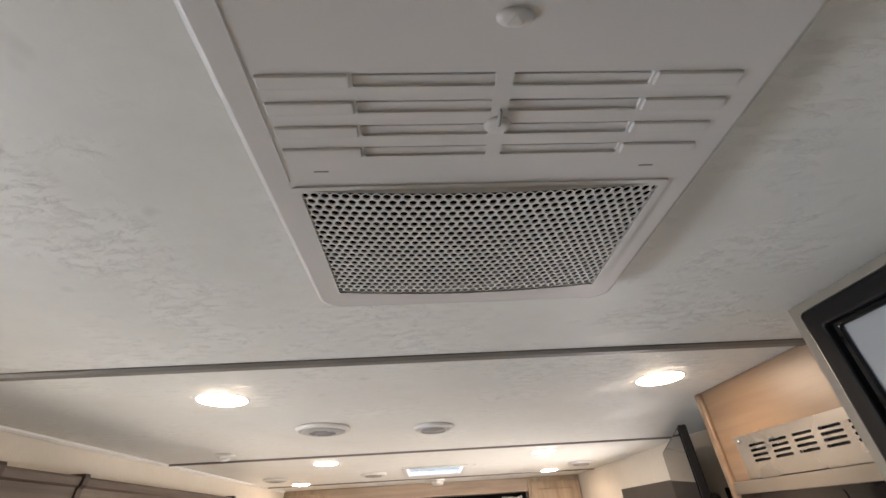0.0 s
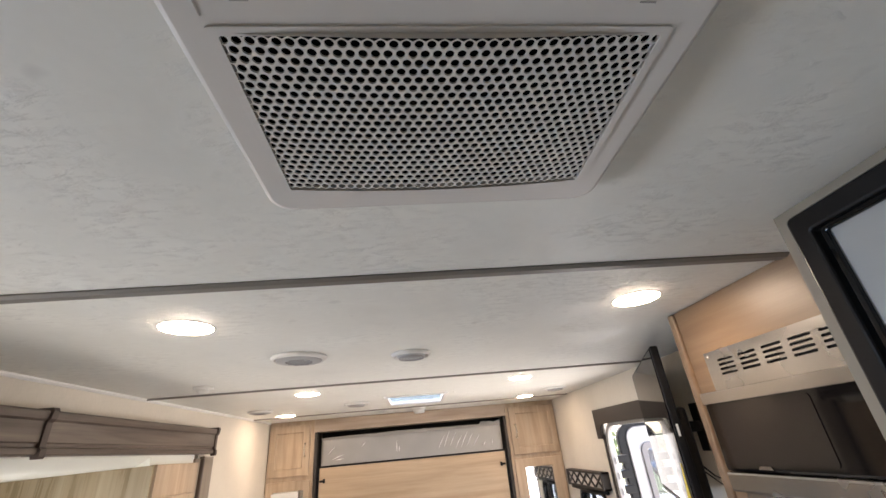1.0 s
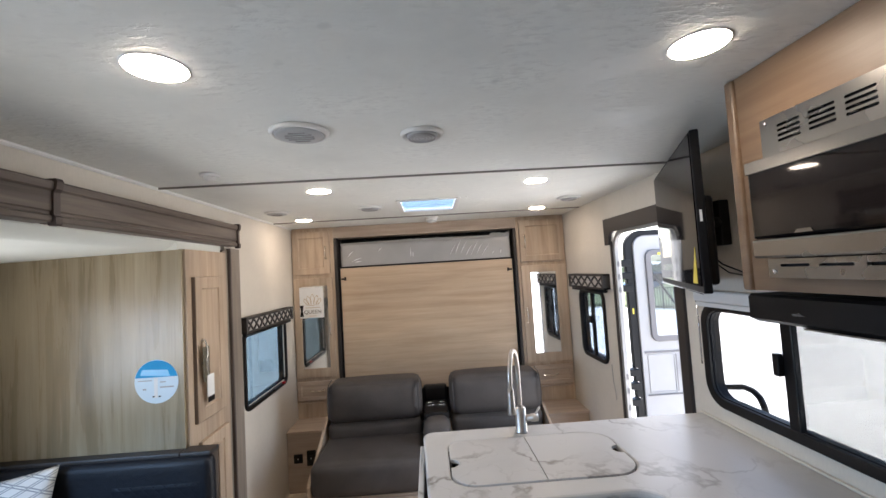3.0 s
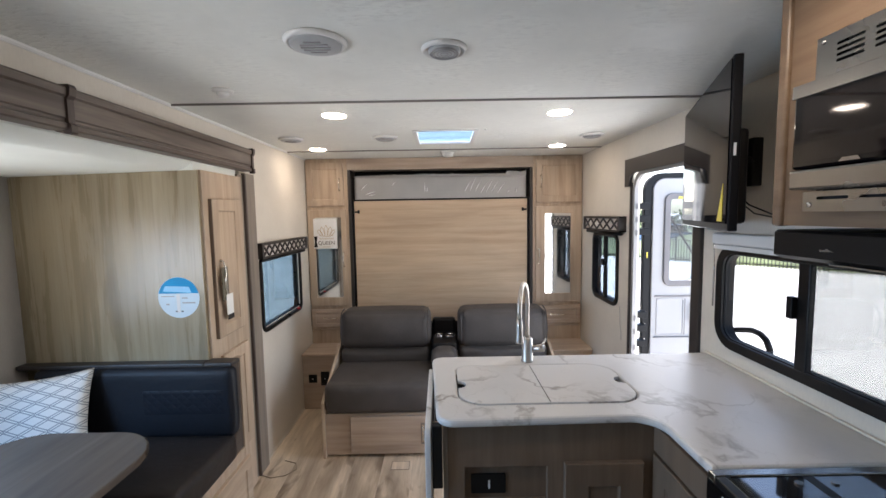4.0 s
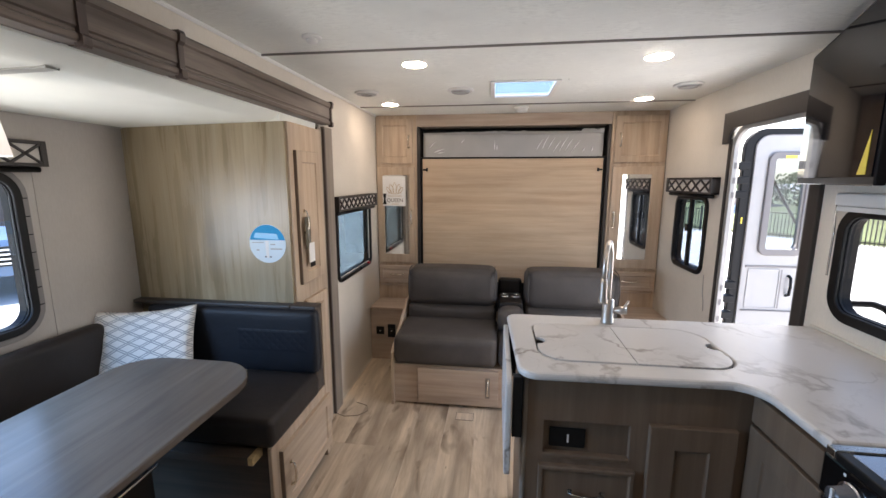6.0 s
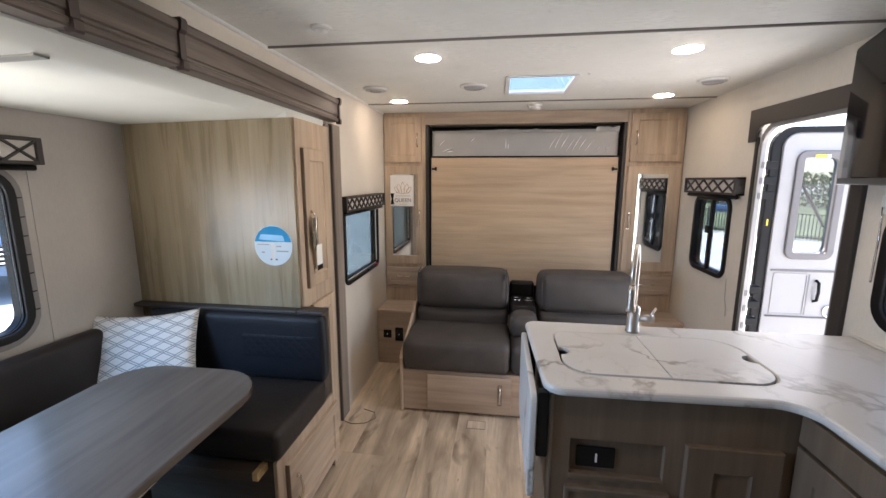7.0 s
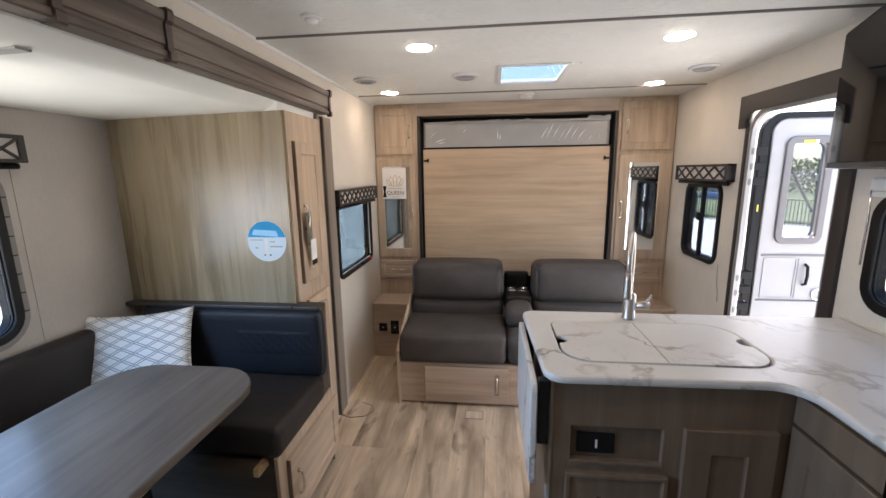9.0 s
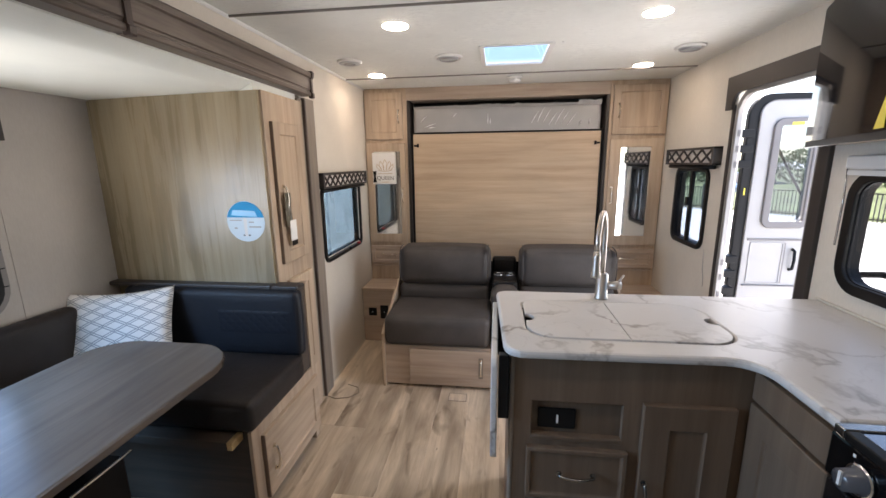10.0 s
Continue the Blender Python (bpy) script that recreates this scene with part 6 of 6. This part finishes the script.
def microwave():
    xf, y0, y1 = 0.925, 0.718, 1.178
    t = thing("microwave", (1.1, 0.95, 1.55), "stainless built-in microwave with dark glass door", "microwave")
    part("body", box(0.955, 1.29, y0 + 0.01, y1 - 0.01, 1.555, 1.85), BLACK, t)
    slots = []
    for g in range(6):
        ya = 1.152 - g * 0.0715
        for r in range(4):
            z = 1.811 + r * 0.0108
            slots.append([(px + ya - 0.034, py + z) for px, py in rounded(0.054, 0.0056, 0.0026, 2)])
    part("vent_panel", on_x(plate([(y0, 1.776), (y1 + 0.010, 1.776), (y1 + 0.010, 1.868), (y0, 1.868)], 0.008, slots), xf + 0.020, 0, 0), STEEL, t, "brushed steel panel with vent slots")
    # Near-black sheet as the shade seen through the vent slots.
    part("vent_dark", box(xf + 0.031, xf + 0.034, y0 + 0.001, y1 - 0.001, 1.78, 1.853), SHADOW, t)
    part("screw", tube([(xf + 0.018, y1 - 0.004, 1.857), (xf + 0.022, y1 - 0.004, 1.857)], 0.004, 10), CHROME, t)
    xd = 0.895
    d = part("door", box(xd, 0.955, y0, y1, 1.603, 1.772, 0.006), GLOSSBLACK, t, "black glass door")
    part("steel_band", box(xd - 0.002, xd + 0.004, y0, y1 + 0.003, 1.745, 1.771, 0.001, 1), STEEL, d)
    part("viewing_pane", on_x(moved(plate(rounded(0.27, 0.122, 0.008), 0.001), Matrix.Diagonal((1, 1, -1, 1))), xd - 0.0005, 1.02, 1.678), SMOKE, d, "smoked viewing glass")
    part("control_strip", on_x(moved(plate(rounded(0.10, 0.13, 0.004), 0.0015), Matrix.Diagonal((1, 1, -1, 1))), xd - 0.0005, 0.80, 1.675), GLOSSBLACK, d)
    part("badge", on_x(moved(plate([(-0.02, -0.003), (0.02, -0.003), (0.013, 0.004), (-0.015, 0.004)], 0.001), Matrix.Diagonal((1, 1, -1, 1))), xd - 0.0005, 1.055, 1.612), STEEL, d)
    part("lower_band", box(xd - 0.002, 0.955, y0, y1 + 0.003, 1.562, 1.602, 0.005), STEEL, t, "brushed steel lower band")
    low = []
    for g in range(5):
        ya = 1.150 - g * 0.085
        low.append([(px + ya - 0.034, py + 1.545) for px, py in rounded(0.066, 0.006, 0.003, 2)])
    part("lower_vent", on_x(plate([(y0, 1.518), (y1 + 0.002, 1.518), (y1 + 0.002, 1.559), (y0, 1.559)], 0.012, low), xf, 0, 0), STEEL, t)
    # Another near-black sheet, for the shade in the lower slots.
    part("lower_dark", box(xf + 0.014, xf + 0.018, y0, y1, 1.52, 1.556), SHADOW, t)
    part("screw", tube([(xf - 0.002, y1 - 0.014, 1.532), (xf + 0.002, y1 - 0.014, 1.532)], 0.005, 10), CHROME, t)
    return t


microwave()


def fridge():
    x0, y0, y1 = 0.793, -0.02, 0.701
    t = thing("refrigerator", (1.07, 0.34, 0), "tall refrigerator with black-framed grey doors in a taupe surround", "refrigerator")
    face = [(y0, 0), (y1, 0), (y1, 1.998), (y0, 1.998)]
    hole = [(y0 + 0.023, 0.25), (y1 - 0.023, 0.25), (y1 - 0.023, 1.984), (y0 + 0.023, 1.984)]
    part("surround", on_x(plate(face, 0.02, [hole]), x0, 0, 0), FRIDGEFRAME, t, "taupe cabinet surround")
    part("side", box(x0 + 0.02, RIGHT - 0.002, y1 - 0.018, y1, 0, 1.998), FRIDGEFRAME, t)
    part("body", box(x0 + 0.02, RIGHT - 0.002, y0, y1 - 0.02, 0, 1.99), BLACK, t)
    for z0, z1 in ((1.20, 1.979), (0.26, 1.19)):
        d = part("door", on_x(ring(y1 - y0 - 0.050, z1 - z0, 0.008, 0.031, 0.034, 0.004), x0 - 0.012, (y0 + y1) / 2, (z0 + z1) / 2), BLACK, t, "black door frame")
        part("panel", on_x(plate(rounded(y1 - y0 - 0.116, z1 - z0 - 0.056, 0.006), 0.010), x0 + 0.004, (y0 + y1) / 2, (z0 + z1) / 2), FRIDGEPANEL, d, "satin grey door panel")
        part("inner_bead", on_x(ring(y1 - y0 - 0.120, z1 - z0 - 0.060, 0.008, 0.009, 0.008, 0.002), x0 - 0.004, (y0 + y1) / 2, (z0 + z1) / 2), GLOSSBLACK, d)
    return t


fridge()


def television():
    a, b = Vector((0.985, 1.49, 0)), Vector((1.285, 2.215, 0))
    z0, z1 = 1.462, 1.955
    t = thing("television", (1.14, 1.86, z0), "black flat-screen television on a swivel wall arm", "television")
    d = (b - a).normalized()
    ln = (b - a).length
    m = Matrix.Translation(a) @ Matrix(((d.x, d.y, 0, 0), (d.y, -d.x, 0, 0), (0, 0, 1, 0), (0, 0, 0, 1)))
    # local: x along the set, y away from the aisle, z up
    part("bezel", moved(box(0, ln, 0.002, 0.026, z0, z1, 0.004), m), DOORBLACK, t)
    part("screen", moved(box(0.010, ln - 0.010, -0.0015, 0.003, z0 + 0.022, z1 - 0.010), m), SCREEN, t, "dark glossy screen")
    part("clear_edge", moved(box(0.0, ln, -0.002, 0.0005, z0 - 0.001, z0 + 0.001), m), CHROME, t)
    part("rear_housing", moved(box(0.06, ln - 0.06, 0.0245, 0.062, z0 + 0.02, z0 + 0.30, 0.012), m), BLACK, t)
    part("mount_plate", moved(box(ln * 0.40, ln * 0.60, 0.062, 0.070, z0 + 0.14, z0 + 0.32, 0.003), m), BLACK, t)
    part("swivel_arm", tube([(1.235, 1.80, 1.70), (1.29, 1.84, 1.70), (RIGHT - 0.01, 1.85, 1.70)], 0.02, 10), BLACK, t)
    part("wall_bracket", box(RIGHT - 0.040, RIGHT - 0.001, 1.825, 1.875, 1.61, 1.785, 0.004), BLACK, t)
    part("spec_label", moved(box(-0.0012, 0.0, 0.009, 0.0155, z0 + 0.215, z0 + 0.25), m), PAPER, t, "white side label")
    part("corner_sticker", moved(plate([(0.05, z0 + 0.028), (0.11, z0 + 0.028), (0.05, z0 + 0.14)], 0.001), m @ Matrix(((1, 0, 0, 0), (0, 0, -1, -0.0018), (0, 1, 0, 0), (0, 0, 0, 1)))), YELLOW, t, "yellow corner sticker")
    part("cable", tube([(1.17, 1.74, 1.60), (1.22, 1.72, 1.54), (1.27, 1.66, 1.50), (1.31, 1.58, 1.495), (1.335, 1.50, 1.52), (1.34, 1.45, 1.57)], 0.003, 8), BLACK, t)
    part("cable", tube([(1.18, 1.76, 1.58), (1.24, 1.72, 1.51), (1.30, 1.62, 1.482), (1.335, 1.54, 1.50), (1.34, 1.50, 1.54)], 0.0025, 8), BLACK, t)
    return t


SCREEN = plain("tv_screen", (0.004, 0.004, 0.006), 0.0, relief=0, spec=0.5)
SCREEN.node_tree.nodes["Principled BSDF"].inputs["IOR"].default_value = 1.12
television()

# ---- small things ----
cord = thing("extension_lead", (-0.85, 2.7, 0), "thin tan lead lying on the floor by the jamb", "lead")
part("strand", tube([(-0.93, 2.63, 0.003), (-0.86, 2.60, 0.003), (-0.78, 2.62, 0.003), (-0.735, 2.68, 0.003), (-0.76, 2.74, 0.003), (-0.84, 2.77, 0.003)], 0.002, 6), LEADTAN, cord)
cover = thing("floor_cover_plate", (-0.108, 2.70, 0), "small wood-look cover plate set in the floor by the sofa", "cover plate")
part("plate", box(-0.160, -0.056, 2.662, 2.738, 0.0, 0.0022, 0.001, 1), PLANK, cover)
part("rim", moved(plate(rounded(0.112, 0.084, 0.003, 2), 0.0014, [rounded(0.105, 0.077, 0.002, 2)]), Matrix.Translation((-0.108, 2.70, 0))), JAMBWOOD, cover)
wire = thing("loose_wire", (RIGHT, 2.96, 0.75), "loose thin grey wire hanging on the wall", "wire")
part("wire", tube([(RIGHT - 0.004, 2.985, 0.90), (RIGHT - 0.005, 2.975, 0.78), (RIGHT - 0.006, 2.955, 0.74), (RIGHT - 0.005, 2.95, 0.68)], 0.0016, 6), GREYPLASTIC, wire)
grab = thing("grab_handle", (1.46, 1.85, 1.0), "black outside grab handle by the kitchen window", "handle")
part("bar", tube([(1.387, 2.135, 0.975), (1.43, 2.13, 0.98), (1.457, 2.095, 0.992), (1.46, 1.994, 1.020), (1.46, 1.945, 1.018), (1.46, 1.912, 1.0), (1.46, 1.893, 0.965), (1.46, 1.888, 0.90), (1.46, 1.888, 0.82), (1.43, 1.888, 0.79), (1.387, 1.888, 0.785)], 0.012, 10), BLACK, grab)

# ---- outside ----
solid("ground", box(-300, 300, -300, 300, -0.95, -0.75), CONCRETE, "pale sunlit concrete lot", "ground", kind="structure")


def fence():
    t = thing("fence", (12, 15.5, -0.75), "black iron picket fence along the lot", "fence")
    a, b = Vector((3.8, 27.0, -0.75)), Vector((17.5, 10.0, -0.75))
    d = b - a
    for z in (0.12, 0.98):
        part("rail", tube([a + Vector((0, 0, z)), b + Vector((0, 0, z))], 0.022, 6), BLACK, t)
    n = 190
    for i in range(n + 1):
        p = a + d * (i / n)
        post = i % 19 == 0
        part("post" if post else "picket", box(p.x - (0.04 if post else 0.012), p.x + (0.04 if post else 0.012), p.y - 0.012, p.y + 0.012, p.z, p.z + (1.12 if post else 1.0)), FENCEPAINT, t)
    return t


fence()
bm = sweep([(0.35, -0.76), (0.5, -0.60), (6.0, 0.10), (40.0, 0.3), (60.0, -0.76)], "y", -22, 26)
moved(bm, Matrix.Translation((10.65, 18.5, 0)) @ pose(0, 0, 0, 0, 0, 38.9))
solid("grass", bm, GRASS, "mown green verge behind the fence", "grass", kind="stuff")


def hedge():
    random.seed(5)
    bm = bmesh.new()
    for i in range(13000):
        along, back = random.uniform(-14, 16), 8.0 + random.gauss(0, 0.9)
        x = 10.65 + back * 0.778 - along * 0.628
        y = 18.5 + back * 0.628 + along * 0.778
        z = 0.1 + random.random() ** 0.8 * (1.5 + 0.8 * noise.noise(Vector((along * 0.35, 0.5, 0))) + 0.35 * noise.noise(Vector((along * 1.6, 2.5, back * 0.6))))
        s = random.uniform(0.07, 0.15)
        m = pose(x, y, z, random.uniform(0, 360), random.uniform(0, 360), random.uniform(0, 360))
        vs = [bm.verts.new(m @ Vector(p)) for p in ((-s, 0, 0), (0, -s * 0.5, s * 0.1), (s, 0, 0), (0, s * 0.5, s * 0.1))]
        bm.faces.new(vs)
    return solid("hedge", bm, LEAF, "uneven green shrubs beyond the fence", "hedge", kind="stuff")


hedge()


def car(name, x, y, turn, paint, label, scale=1.0):
    """A parked car: body, cabin, wheels, lamps, grille."""
    t = thing(name, (x, y, -0.75), label, "car")
    m = Matrix.Translation((x, y, -0.75)) @ pose(0, 0, 0, 0, 0, turn) @ Matrix.Scale(scale, 4)
    prof = [(-2.15, 0.35), (-2.2, 0.62), (-2.05, 0.86), (-1.1, 0.98), (1.35, 1.0), (2.1, 0.92), (2.2, 0.6), (2.15, 0.32)]
    part("body", moved(sweep([(a, b) for a, b in prof], "x", -0.88, 0.88), m), paint, t)
    cab = [(-1.05, 0.97), (-0.45, 1.42), (0.95, 1.46), (1.65, 1.0)]
    part("cabin", moved(sweep(cab, "x", -0.74, 0.74), m), SMOKE, t, "dark glazed cabin")
    part("roof", moved(box(-0.70, 0.70, -0.42, 0.95, 1.43, 1.48, 0.02), m), paint, t)
    for sx in (-0.86, 0.86):
        for yy in (-1.35, 1.35):
            w = part("wheel", moved(tube([(sx - 0.1, yy, 0.33), (sx + 0.1, yy, 0.33)], 0.33, 20), m), BLACK, t)
            part("rim", moved(tube([(sx - 0.11, yy, 0.33), (sx + 0.11, yy, 0.33)], 0.2, 14), m), STEEL, w)
    for sx in (-0.62, 0.62):
        part("headlight", moved(box(sx - 0.16, sx + 0.16, -2.22, -2.12, 0.66, 0.8, 0.02), m), CHROME, t)
    g = part("grille", moved(box(-0.42, 0.42, -2.22, -2.14, 0.5, 0.78, 0.01), m), BLACK, t)
    for i in range(4):
        part("bar", moved(box(-0.40, 0.40, -2.235, -2.215, 0.53 + i * 0.065, 0.555 + i * 0.065), m), CHROME, g)
    return t


car("parked_car", -8.5, 9.5, 70, CARPAINT, "blue parked car on the lot")
car("parked_truck", -10.9, 8.6, 53, CARPAINT, "blue parked pickup with a chrome barred grille", 1.3)

car("parked_car", 13.6, 24.6, 120, CARPAINT, "blue parked car on the verge beyond the fence")

# ---- floor planks ----
floor = bpy.data.objects["floor"]
random.seed(3)
PW, PL = 0.182, 1.83


def plank_mesh(w, ln):
    bm = box(-w / 2 + 0.0002, w / 2 - 0.0002, -ln / 2 + 0.0002, ln / 2 - 0.0002, -0.008, 0.0, 0.0006, 1)
    me = bpy.data.meshes.new("plank")
    bm.to_mesh(me)
    bm.free()
    me.materials.append(PLANK)
    return me


shared = {}
x = LEFT + 0.002
while x < RIGHT - 0.01:
    w = min(PW, RIGHT - 0.001 - x)
    y = 0.0 - random.choice((0.0, 0.46, 0.92, 1.37)) - 0.85
    while y < 3.78:
        y0, y1 = max(y, REAR + 0.001), min(y + PL, 3.76)
        if y1 - y0 > 0.05:
            key = (round(w, 3), round(y1 - y0, 3))
            if key not in shared:
                shared[key] = plank_mesh(w, y1 - y0)
            ob = new("plank", shared[key])
            ob.location = (x + w / 2, (y0 + y1) / 2, 0)
            ob.parent = floor
        y += PL
    x += PW
slide_floor = box(SLIDE_X, LEFT - 0.0005, SLIDE_A, SLIDE_B - 0.04, -0.008, 0.0)
part("slide_floor_sheet", slide_floor, PLANK, floor)
